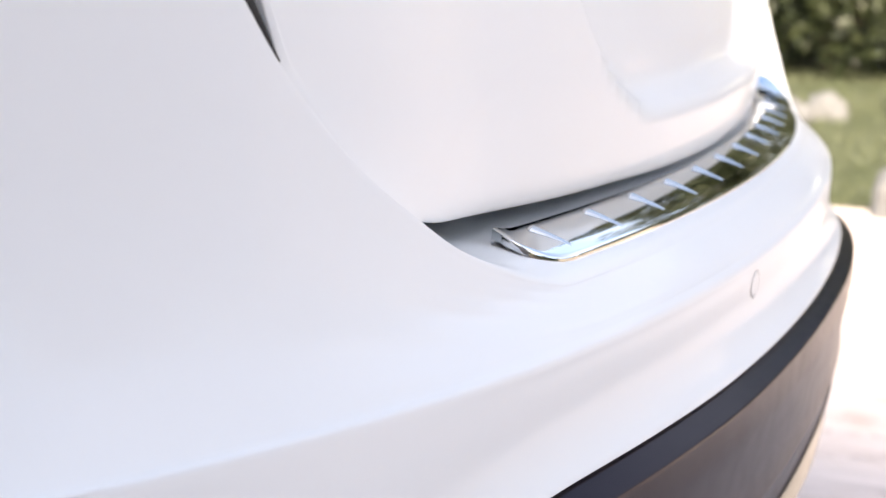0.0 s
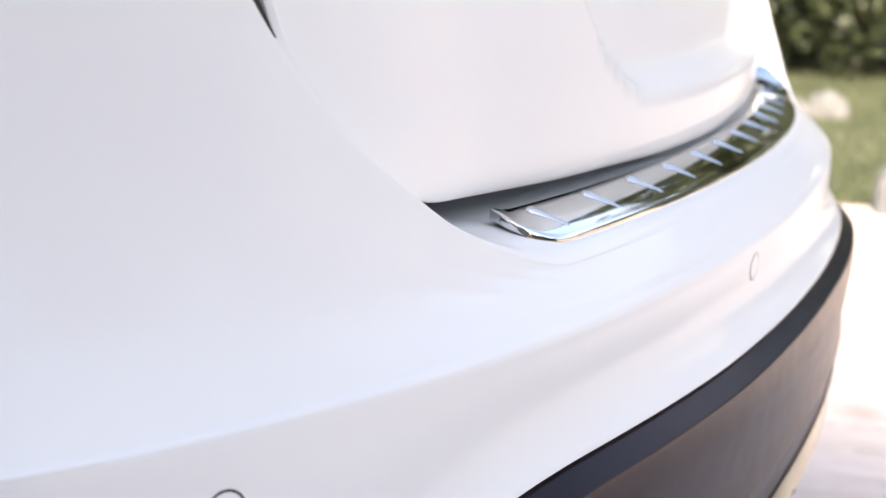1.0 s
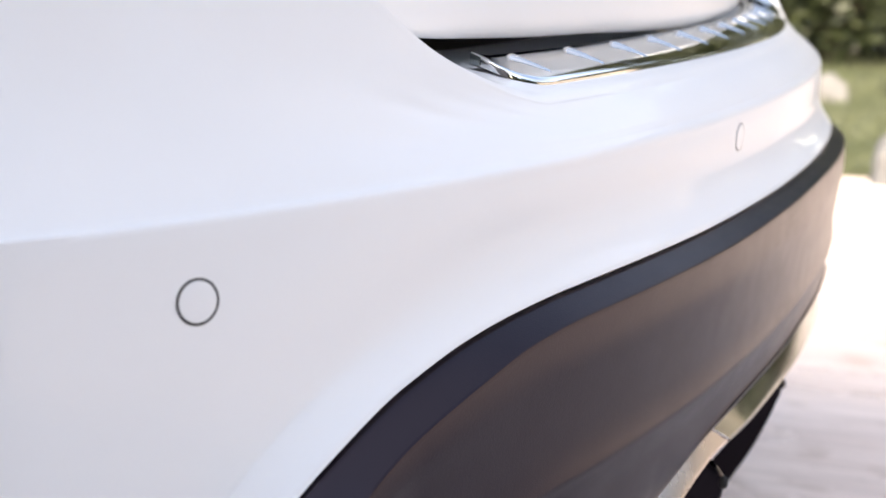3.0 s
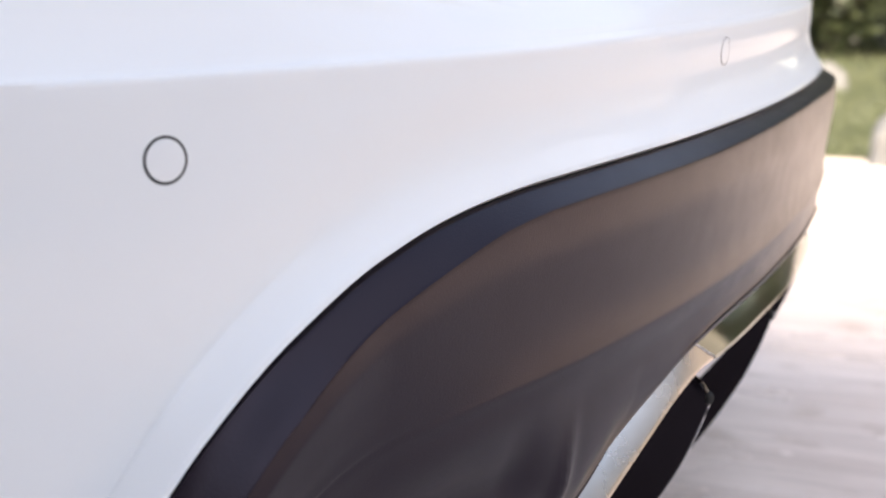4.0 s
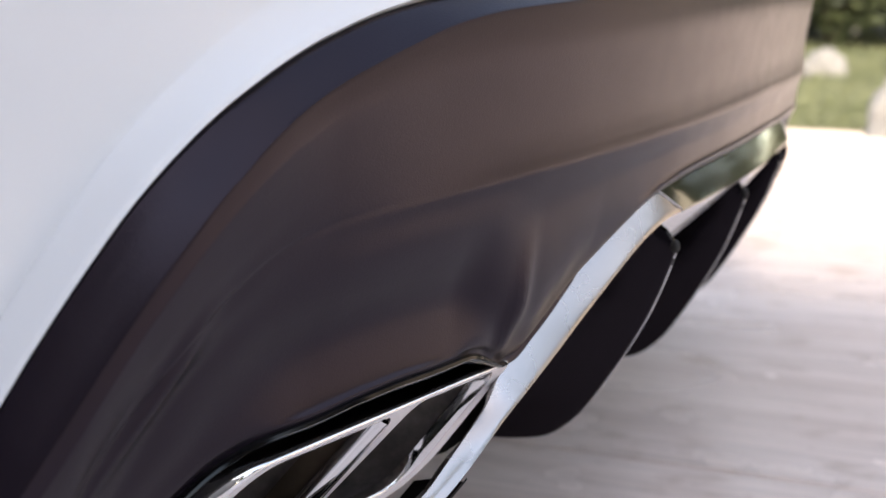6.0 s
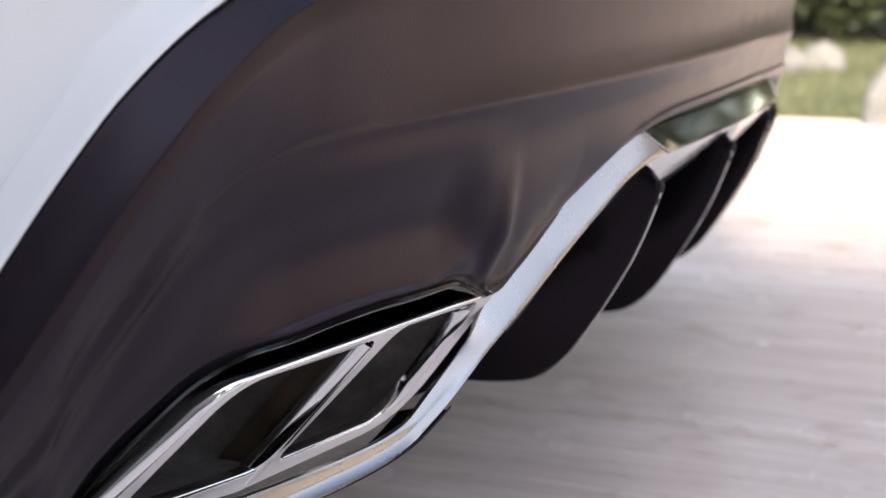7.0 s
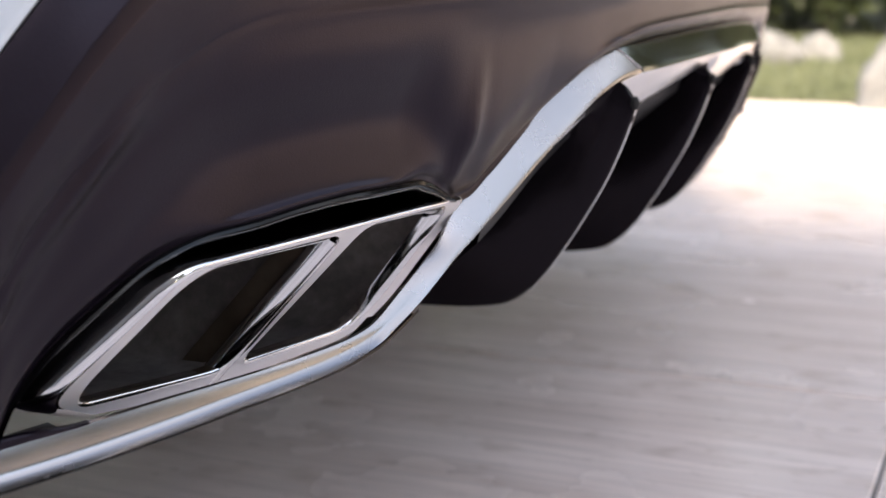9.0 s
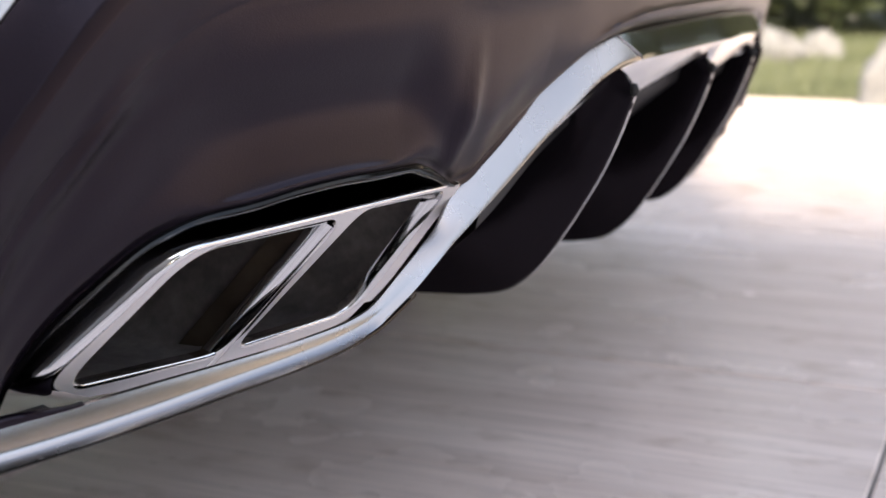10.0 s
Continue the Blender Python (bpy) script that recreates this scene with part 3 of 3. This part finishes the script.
def corner_path(corners, seg=6):
    """Closed outline through corners (x, z, radius)."""
    out = []
    n = len(corners)
    for i, (x, z, r) in enumerate(corners):
        p = Vector((x, z))
        a, b = Vector(corners[i - 1][:2]) - p, Vector(corners[(i + 1) % n][:2]) - p
        ang = a.angle(b)
        t = min(r / math.tan(ang / 2), a.length * .48, b.length * .48)
        p0, p1 = p + a.normalized() * t, p + b.normalized() * t
        for k in range(seg + 1):
            u = k / seg
            out.append(p0 * (1 - u) ** 2 + p * 2 * u * (1 - u) + p1 * u * u)
    return out


def tube_frame(bm, path, radius, flip, closed=True, depth=0.0, flat=0.75):
    n = len(path)
    pts = [Vector((p.x if flip > 0 else 2 * MID - p.x, pipe_y(p.x, p.y, depth), p.y)) for p in path]
    nrm = Vector((flip * -.201, -.787, -.583)).normalized()
    rows = []
    for i in range(n):
        tan = (pts[(i + 1) % n] - pts[i - 1]) if closed else (pts[min(i + 1, n - 1)] - pts[max(i - 1, 0)])
        tan.normalize()
        side = tan.cross(nrm).normalized()
        r = radius[i] if isinstance(radius, list) else radius
        rows.append([pts[i] + side * r * math.cos(t) + nrm * min(r, .009) * flat * math.sin(t) for t in [2 * math.pi * k / 12 for k in range(12)]])
    made = [[bm.verts.new(p) for p in row] for row in rows]
    if closed:
        made.append(made[0])
    for p, q in zip(made, made[1:]):
        for k in range(12):
            j = (k + 1) % 12
            bm.faces.new((p[k], p[j], q[j], q[k]))


OUTER = [(-.490, .3495, .010), (-.756, .3408, .039), (-.8155, .2560, .014), (-.762, .2350, .030), (-.660, .2235, .05), (-.492, .2340, .045)]
FACE = [(-.4955, .3455, .008), (-.752, .3360, .036), (-.8020, .2570, .014), (-.757, .2372, .030), (-.660, .2262, .05), (-.4975, .2360, .045)]
HOLE_R = [(-.5135, .3385, .006), (-.596, .3370, .015), (-.6335, .2440, .006), (-.5165, .2465, .030)]
HOLE_L = [(-.6205, .3335, .008), (-.743, .3310, .036), (-.7835, .2510, .014), (-.6450, .2425, .022)]


def widen(path, k):
    """The closed path moved outwards by k."""
    n = len(path)
    turn = sum(path[i].x * path[(i + 1) % n].y - path[(i + 1) % n].x * path[i].y for i in range(n))
    out = []
    for i in range(n):
        t = (path[(i + 1) % n] - path[i - 1]).normalized()
        out.append(path[i] + Vector((t.y, -t.x)) * (k if turn > 0 else -k))
    return out


for s in (1, -1):
    trim = new("tail_pipe")
    trim.parent = car
    tagged(trim, "polished chrome twin tail pipe trim with dark inside")
    # a plate with rounded edges and two openings
    def place(p, dep):
        return Vector((MID + s * (p.x - MID), pipe_y(p.x, p.y, dep), p.y))
    bm = bmesh.new()
    rims = []
    outer, inner = corner_path(OUTER, 8), corner_path(FACE, 8)
    rows = [[place(q, .034) for q in outer]]
    for t in (0, 12, 25, 40, 55, 70, 82, 90):
        c, d = math.cos(radians(t)), .015 * (1 - math.sin(radians(t)))
        rows.append([place(p + (q - p) * c, d) for p, q in zip(inner, outer)])
    rims.append((sheet(bm, rows, True)[-1], inner))
    for hole in (HOLE_R, HOLE_L):
        path, steps = corner_path(hole, 8), ((-.0006, .0125), (-.0004, .0085), (.0, .0056), (.0007, .0032), (.0016, .0015), (.0028, .0004), (.0042, .0))
        made = sheet(bm, [[place(p, dep) for p in widen(path, k)] for k, dep in steps], True)
        rims.append((made[-1], widen(path, steps[-1][0])))
    face = bmesh.new()
    flat = [face.verts.new(v.co) for ring_, path in rims for v in ring_]
    for tri in geometry.tessellate_polygon([[Vector((p.x, p.y, 0)) for p in path] for ring_, path in rims]):
        face.faces.new([flat[i] for i in tri])
    wall = bmesh.new()
    rows = []
    for k in [i / 6 for i in range(7)]:
        x, z = -.616 - .024 * k, .331 - k * .088
        rows.append([Vector((MID + s * (x + dx - MID), pipe_y(x, z, dep), z)) for dx, dep in ((-.0065, .012), (-.0085, .040), (.004, .040), (.003, .012))])
    sheet(wall, rows)
    part("divider", wall, BRONZE, trim, "heat-browned steel divider behind the bar")
    bar = bmesh.new()
    tube_frame(bar, [Vector((-.6235 - .0245 * k / 8, .3325 - .0885 * k / 8)) for k in [-.3] + list(range(1, 10))], .0075, s, False, .0078, 1.0)
    part("bar", bar, CHROME, trim, "rounded chrome bar")
    rim_frame = part("frame", bm, CHROME, trim, "polished rounded chrome frame", sharp=50)
    part("face", face, FACE_CHROME, rim_frame, "bright flat face of the frame")
    # the outer sleeve, going into the bumper
    out = corner_path(OUTER, 8)
    bm = bmesh.new()
    rows = []
    for k, (dep, grow) in enumerate(((.026, 1.0), (.05, 1.02), (.09, 1.03))):
        rows.append([Vector((MID + s * (-.645 - MID + (p.x + .645) * grow), pipe_y(p.x, p.y, dep), .289 + (p.y - .289) * grow)) for p in out])
    sheet(bm, rows, True)
    part("sleeve", bm, CHROME, trim, "chrome sleeve")
    for hole in (HOLE_R, HOLE_L):
        inn = corner_path([(x, z, r) for x, z, r in hole], 6)
        cx, cz = sum(p.x for p in inn) / len(inn), sum(p.y for p in inn) / len(inn)
        bm = bmesh.new()
        rows = []
        for dep, grow in ((.0095, 1.01), (.022, 1.06), (.05, 1.04), (.08, .99), (.12, .92), (.121, .02)):
            rows.append([Vector((MID + s * (cx - MID + (p.x - cx) * grow), pipe_y(p.x, p.y, dep), cz + (p.y - cz) * grow)) for p in inn])
        sheet(bm, rows, True)
        part("pipe_inside", bm, STEEL, trim, "sooty steel inside of the pipe")
    # gloss black niche round the trim: top, back and floor
    inner_d = spline([(a, d) for a, d, z in SIDE_U[6:]], False)
    inner_z = spline([(a, z) for a, d, z in SIDE_U[6:]], False)
    bm = bmesh.new()
    rows = []
    for a in span(.505, .875, .008):
        zc, dl = chrome_top(-a), low_d(-a)
        zu = min(inner_z(a), zc - .002)
        h = zc - zu
        b_ = other(a, -s)
        rows.append([at(b_, *p) for p in ((dl - .004, zc + .001), (dl + .0005, zc - min(.0012, h * .02)), (dl + .0012, zc - min(.0032, h * .05)), (dl - .002, zc - min(.0065, h * .1)),
                                          (dl - .025, zc - min(.013, h * .2)), (dl - .06, zc - min(.014, h * .25)), (dl - .22, zc - min(.016, h * .3)), (dl - .23, .215))])
    sheet(bm, rows)
    part("surround", bm, GLOSS, trim, "gloss black surround")
    bm = bmesh.new()
    sheet(bm, [[at(other(a, -s), *p) for p in ((d - .002, z - .002), (d - .010, z - .016), (d - .03, z - .022))] for a, d, z in rounded(SIDE_U[10:], 4)])
    part("niche_floor", bm, GLOSS, trim, "black niche floor")
    # the skirt's rim coming round under the frame's outer corner
    bm = bmesh.new()
    rows = []
    for a in span(.805, .905, .006):
        d, z, h = inner_d(a), inner_z(a), .0050 * smooth(.807, .850, a)
        rows.append([at(other(a, -s), *p) for p in rounded([(d - .001, z - .004), (d + .0012, z + h * .5), (d, z + h), (d - .003, z + h + .0004), (d - .006, z + h - .002), (d - .009, z - .012), (d - .060, z - .016)], 2)])
    sheet(bm, rows)
    part("niche_rim", bm, PLASTIC, trim, "black plastic rim")

# ---- the rest of the car ----
def section(y, half, z0, z1, r, n=8):
    """A rounded rectangle across the car at y."""
    pts = []
    for cx, cz, t0 in ((half - r, z1 - r, 0), (-half + r, z1 - r, 90), (-half + r, z0 + r, 180), (half - r, z0 + r, 270)):
        for k in range(n + 1):
            t = radians(t0 + 90 * k / n)
            pts.append(Vector((MID + (cx + r * math.cos(t)) * 1.05, y, cz + r * math.sin(t))))
    return pts


bm = bmesh.new()
rows = [section(*v) for v in ((.26, .90, .30, 1.02, .10), (.30, .925, .28, 1.04, .10), (.8, .935, .27, 1.06, .10), (3.4, .935, .27, 1.06, .10), (4.2, .92, .27, 1.02, .12), (4.6, .82, .30, .92, .14), (4.74, .62, .38, .80, .14))]
made = sheet(bm, rows, True)
bm.faces.new(made[0])
bm.faces.new(made[-1])
part("body", bm, PAINT, car, "white painted body")
bm = bmesh.new()
rows = []
for y, half, z1 in ((.155, .60, 1.10), (.22, .70, 1.40), (.36, .68, 1.68), (.55, .67, 1.75), (1.6, .67, 1.79), (2.5, .66, 1.75), (3.0, .68, 1.5), (3.6, .74, 1.08)):
    rows.append([Vector((MID + x * 1.05, y, z)) for x, z in ((.86, 1.03), (.84, min(1.12, z1)), (half, z1 - .02 * (z1 > 1.3)), (half - .08, z1), (0, z1 + .015), (-half + .08, z1), (-half, z1 - .02 * (z1 > 1.3)), (-.84, min(1.12, z1)), (-.86, 1.03))])
made = sheet(bm, rows)
bm.faces.new(made[0])
part("cabin", bm, PAINT, car, "white painted cabin and roof", sharp=25)
bm = bmesh.new()
sheet(bm, [[Vector((MID + x * k, y, z)) for k in (-1, -.6, 0, .6, 1)] for x, y, z in ((.70, .085, 1.125), (.68, .13, 1.30), (.64, .24, 1.55), (.60, .33, 1.70))])
part("rear_window", bm, GLASS, car, "dark tinted rear window")
for s in (-1, 1):
    bm = bmesh.new()
    sheet(bm, [[Vector((MID + s * .90, y, 1.13)), Vector((MID + s * .745, y + dy, 1.62))] for y, dy in ((.5, .1), (1.2, 0), (2.0, 0), (2.9, -.35))])
    part("side_window", bm, GLASS, car, "dark tinted side window")
    for y in (.98, 3.88):
        wheel = new("wheel")
        wheel.parent = car
        bm = bmesh.new()
        rows = []
        for t in [2 * math.pi * i / 48 for i in range(49)]:
            rows.append([Vector((MID + s * (x + .045), y + r * math.cos(t), .375 + r * math.sin(t))) for x, r in ((.70, .25), (.70, .35), (.725, .375), (.80, .377), (.90, .377), (.945, .372), (.965, .345), (.962, .27), (.95, .25))])
        sheet(bm, rows)
        part("tyre", bm, TYRE, wheel, "black rubber tyre")
        bm = bmesh.new()
        rows = []
        for t in [2 * math.pi * i / 48 for i in range(49)]:
            rows.append([Vector((MID + s * (x + .045), y + r * math.cos(t), .375 + r * math.sin(t))) for x, r in ((.70, .25), (.952, .252), (.955, .24), (.935, .225), (.90, .215))])
        sheet(bm, rows)
        for k in range(5):
            m = Matrix.Translation((MID + s * .97, y, .375)) @ Matrix.Rotation(2 * math.pi * k / 5, 4, "X") @ Matrix.LocRotScale((0, 0, .125), None, (.03, .055, .20))
            bmesh.ops.create_cube(bm, size=1.0, matrix=m)
        bmesh.ops.create_cone(bm, cap_ends=True, segments=24, radius1=.055, radius2=.05, depth=.04, matrix=Matrix.Translation((MID + s * .975, y, .375)) @ Matrix.Rotation(radians(90), 4, "Y"))
        part("rim", bm, RIM, wheel, "silver alloy rim")
        bm = bmesh.new()
        rows = []
        for t in [math.pi * i / 24 for i in range(25)]:
            rows.append([Vector((MID + s * (x + .045), y + r * math.cos(t), .375 + r * math.sin(t))) for x, r in ((.92, .45), (.968, .45), (.972, .42), (.968, .395), (.92, .39))])
        sheet(bm, rows)
        part("wheel_arch", bm, PLASTIC, car, "black plastic wheel arch")
bm = bmesh.new()
box(bm, (-.80, .26, .22), (.80, 4.4, .30), .02)
part("underbody", bm, UNDER, car, "black underbody")

# ---- ground, lawn, shrubs, stones ----
bm = bmesh.new()
grid = [-1500, -300, -60, -20, -8, 0, 8, 20, 60, 300, 1500]
sheet(bm, [[Vector((x, y, -.035)) for y in grid] for x in grid])
tagged(part("ground", bm, EARTH, None, "mown green lawn ground reaching to the trees"), category="ground", kind="structure")
bm = bmesh.new()
box(bm, (-6.2, -7.0, -.034), (3.95, 8.0, -.006))
pavement = tagged(part("pavement", bm, GROUT, None, "pale stone slab paving with narrow joints"), category="paving", kind="structure")
JX, JY, SX, SY = .254, -.275, 1.2, .8
bm = bmesh.new()
box(bm, (0, 0, -.03), (SX - .004, SY - .004, 0), .003, 1)
slab_mesh = mesh_of("slab", bm, SLAB, 30)
rng = random.Random(4)
for i in range(-5, 4):
    for j in range(-8, 10):
        x, y = JX + .002 + i * SX, JY + .002 + j * SY
        if x + SX > 4.0 or (i < -2 and j < -1):
            continue
        ob = new("slab", slab_mesh)
        ob.parent = pavement
        ob.location = (x, y, rng.uniform(-.0012, 0))
bm = bmesh.new()
box(bm, (3.95, -7.0, -.034), (9.45, -.275, -.006))
part("paving_bed", bm, GROUT, pavement)
for i in range(3, 8):
    for j in range(-8, 0):
        ob = new("slab", slab_mesh)
        ob.parent = pavement
        ob.location = (JX + .002 + i * SX, JY + .002 + j * SY, rng.uniform(-.0012, 0))
# narrow last row against the lawn
bm = bmesh.new()
box(bm, (0, 0, -.03), (3.94 - (JX + 3 * SX) - .004, SY - .004, 0), .003, 1)
edge_mesh = mesh_of("slab", bm, SLAB, 30)
for j in range(0, 10):
    ob = new("slab", edge_mesh)
    ob.parent = pavement
    ob.location = (JX + 3 * SX + .002, JY + .002 + j * SY, rng.uniform(-.0012, 0))

# grass blades
rng = random.Random(7)
verts, faces = [], []
for i in range(26000):
    x = 3.97 + 6.0 * rng.random() ** 1.5
    y = rng.uniform(-.26, 3.2)
    h, w, t = rng.uniform(.02, .055), rng.uniform(.002, .004), rng.uniform(0, 2 * math.pi)
    lx, ly = rng.gauss(0, .018), rng.gauss(0, .018)
    c, s = math.cos(t) * w, math.sin(t) * w
    k = len(verts)
    verts += [(x - c, y - s, -.036), (x + c, y + s, -.036), (x + lx * .5 + c * .6, y + ly * .5 + s * .6, -.036 + h * .6), (x + lx, y + ly, -.036 + h)]
    faces += [(k, k + 1, k + 2), (k, k + 2, k + 3)]
me = bpy.data.meshes.new("grass")
me.from_pydata(verts, [], faces)
me.materials.append(BLADE)
tagged(new("grass", me), "short sunlit green grass on the lawn", "grass", kind="stuff")


def leaf_mass(bm_rng, clumps, per, size):
    """Leaves scattered through a set of balls (centre, radius)."""
    v, f = [], []
    for c, r in clumps:
        for i in range(per):
            d = Vector((bm_rng.gauss(0, 1), bm_rng.gauss(0, 1), bm_rng.gauss(0, 1))).normalized()
            p = Vector(c) + d * r * bm_rng.uniform(.55, 1.05)
            if p.z < .02:
                continue
            a = Vector((bm_rng.gauss(0, 1), bm_rng.gauss(0, 1), bm_rng.gauss(0, .6))).normalized()
            b = a.cross(d + Vector((bm_rng.gauss(0, .5), bm_rng.gauss(0, .5), bm_rng.gauss(0, .5)))).normalized()
            l = size * bm_rng.uniform(.6, 1.3)
            k = len(v)
            v += [p - a * l, p + b * l * .42, p + a * l, p - b * l * .42]
            f.append((k, k + 1, k + 2, k + 3))
    return v, f


def shrub(x, y, radius, height, seed, label, stem=.25, size=.07, per=230, count=26):
    r = random.Random(seed)
    top = new("shrub")
    top.location = (x, y, -.035)
    tagged(top, label, "shrub")
    clumps = []
    for i in range(count):
        t, q = r.uniform(0, 2 * math.pi), math.sqrt(r.random())
        z = stem + (height - stem) * r.random() ** .8
        narrow = 1 - .45 * ((z - stem) / (height - stem)) ** 2
        clumps.append(((math.cos(t) * radius * q * narrow, math.sin(t) * radius * q * narrow, z), r.uniform(.22, .40) * radius))
    v, f = leaf_mass(r, clumps, per, size)
    me = bpy.data.meshes.new("crown")
    me.from_pydata(v, [], f)
    me.materials.append(LEAF)
    crown = new("crown", me)
    crown.parent = top
    bm = bmesh.new()
    for i in range(7):
        t = r.uniform(0, 2 * math.pi)
        tip = Vector((math.cos(t) * radius * .6, math.sin(t) * radius * .6, height * r.uniform(.5, .85)))
        rows = []
        for k in range(6):
            u = k / 5
            c = tip * u + Vector((0, 0, .15 * math.sin(u * 3)))
            w = .03 * (1 - u) + .006
            rows.append([c + Vector((math.cos(q) * w, math.sin(q) * w, 0)) for q in [2 * math.pi * n / 7 for n in range(7)]])
        sheet(bm, rows, True)
    part("stem", bm, BARK, top)
    return top


def tree(x, y, height, radius, seed):
    r = random.Random(seed)
    top = new("tree")
    top.location = (x, y, -.035)
    tagged(top, "broad leafy green tree standing on the lawn", "tree")
    bm = bmesh.new()

    def limb(p0, p1, w0, w1, bend):
        rows = []
        for k in range(8):
            u = k / 7
            c = Vector(p0).lerp(Vector(p1), u) + bend * math.sin(u * math.pi)
            w = w0 + (w1 - w0) * u
            rows.append([c + Vector((math.cos(q) * w, math.sin(q) * w, 0)) for q in [2 * math.pi * n / 9 for n in range(9)]])
        sheet(bm, rows, True)
    fork = Vector((0, 0, height * .35))
    limb((0, 0, 0), fork, .22, .15, Vector((.08, .05, 0)))
    clumps = []
    for i in range(9):
        t = 2 * math.pi * i / 9 + r.uniform(-.3, .3)
        tip = Vector((math.cos(t) * radius * r.uniform(.4, .8), math.sin(t) * radius * r.uniform(.4, .8), height * r.uniform(.55, .9)))
        limb(fork, tip, .09, .02, Vector((0, 0, .25)))
        for k in range(4):
            clumps.append((tuple(tip + Vector((r.gauss(0, .5), r.gauss(0, .5), r.gauss(0, .4)))), r.uniform(.5, .95)))
    part("trunk", bm, BARK, top)
    v, f = leaf_mass(r, clumps, 190, .13)
    me = bpy.data.meshes.new("crown")
    me.from_pydata(v, [], f)
    me.materials.append(LEAF)
    crown = new("crown", me)
    crown.parent = top
    return top


for x, y, rad, h, seed, st in ((10.2, 2.9, 1.3, 2.2, 11, .02), (10.0, 1.2, 1.2, 1.9, 12, .05), (9.9, -.3, 1.1, 1.7, 13, .08), (11.5, 4.8, 1.6, 2.8, 15, .3), (11.8, -2.6, 1.7, 4.6, 14, .1), (12.2, -5.0, 1.9, 5.4, 18, .1), (12.2, -8.0, 1.9, 5.6, 19, .1), (12.0, .6, 1.7, 3.4, 16, .4), (12.2, 2.4, 1.8, 3.6, 17, .4)):
    shrub(x, y, rad, h, seed, "dense green garden shrub at the end of the lawn", st, .055, 420, 44)
for i, (x, y, rad, h) in enumerate(((13.6, -3.6, 2.2, 7.2), (13.8, -6.6, 2.4, 7.4), (13.8, -9.6, 2.4, 7.4), (13.2, -1.2, 2.2, 7.6), (13.4, 1.6, 2.2, 8.4), (13.2, 4.6, 2.2, 8.0), (13.4, 7.6, 2.2, 7.6), (12.6, -11.0, 2.2, 5.6), (10.8, -12.6, 2.2, 5.4), (8.0, -12.6, 2.2, 5.2), (5.0, -12.6, 2.0, 4.2), (2.0, -12.4, 1.8, 2.8), (-1.0, -12.4, 1.8, 2.6), (-4.0, -11.8, 1.8, 2.8), (-7.2, -11.0, 1.8, 3.0), (-10.5, -9.0, 1.8, 3.0))):
    shrub(x, y, rad, h, 70 + i, "tall dense green hedge shrub behind the lawn", .2, .12, 200, 46)
shrub(-8.4, -8.0, 2.1, 9.6, 23, "tall leafy green tree beyond the house", 2.4, .12, 300, 60)
for i, (x, y) in enumerate(((15.5, 3.5), (16, -.5), (15.0, 8.0), (3.5, -17.0), (-3.0, -16.0))):
    tree(x, y, 6.0 + (i * 37 % 5) * .5, 2.4, 40 + i)


def boulder(x, y, sx, sy, sz, seed, label):
    r = random.Random(seed)
    bm = bmesh.new()
    bmesh.ops.create_icosphere(bm, subdivisions=4, radius=1.0)
    off = Vector((r.uniform(0, 50), r.uniform(0, 50), r.uniform(0, 50)))
    for v in bm.verts:
        d = v.co.normalized()
        k = 1 + .28 * noise.noise(d * 1.5 + off) + .12 * noise.noise(d * 4 + off) + .04 * noise.noise(d * 11 + off)
        v.co = Vector((d.x * sx * k, d.y * sy * k, max(-.25, d.z) * sz * k + sz * .2))
    ob = part("boulder", bm, ROCK, None, label, sharp=None)
    ob.location = (x, y, -.036)
    return tagged(ob, category="rock")


boulder(6.5, 1.02, .16, .19, .15, 1, "white weathered limestone boulder on the lawn")
boulder(6.9, .80, .10, .12, .12, 2, "small white limestone rock on the lawn")
boulder(3.85, .05, .12, .17, .22, 3, "pale limestone rock at the edge of the paving")
boulder(7.2, .22, .20, .24, .42, 4, "tall pale limestone rock on the lawn")

rng = random.Random(9)
bm = bmesh.new()
xs, ys = span(-6.2, -2.16, .08), span(-6.9, -1.09, .08)
sheet(bm, [[Vector((x, y, -.004 if x in (xs[0], xs[-1]) or y in (ys[0], ys[-1]) else .026 + .012 * noise.noise(Vector((x * 3, y * 3, 0))) + rng.uniform(0, .008))) for y in ys] for x in xs])
tagged(part("planting_bed", bm, SOIL, None, "bare dark brown soil bed beside the paving"), category="flower bed")

# ---- house whose shade covers the car ----
bm = bmesh.new()
box(bm, (-9.0, -2.6, -.035), (-3.40, 4.5, 3.40), .02)
house = new("house")
tagged(house, "plain grey rendered house beside the drive", "house")
part("wall", bm, RENDERED, house)
bm = bmesh.new()
sheet(bm, [[Vector((x, y, z)) for y in (-2.58, 4.48)] for x, z in ((-9.0, 3.405), (-6.2, 4.0), (-3.42, 3.405))])
part("roof", bm, ROOFING, house)


# ---- low sandstone garden wall behind the drive ----
garden_wall = new("garden_wall")
tagged(garden_wall, "low sandstone garden wall with piers and coping", "wall")
garden_wall.location = (1.0, -10.0, -.036)
garden_wall.rotation_euler = (0, 0, radians(38))
bm = bmesh.new()
box(bm, (0, -.15, 0), (8.0, .15, 2.2))
part("wall", bm, SANDSTONE, garden_wall, sharp=30)
for i in range(5):
    x = i * 2.0
    bm = bmesh.new()
    box(bm, (x - .2, -.22, 0), (x + .2, .22, 2.45), .02)
    part("pier", bm, SANDSTONE, garden_wall, sharp=30)
    if i < 4:
        bm = bmesh.new()
        box(bm, (x + .2, -.2, 2.2), (x + 1.8, .2, 2.28), .015)
        part("coping", bm, ROCK, garden_wall, sharp=30)
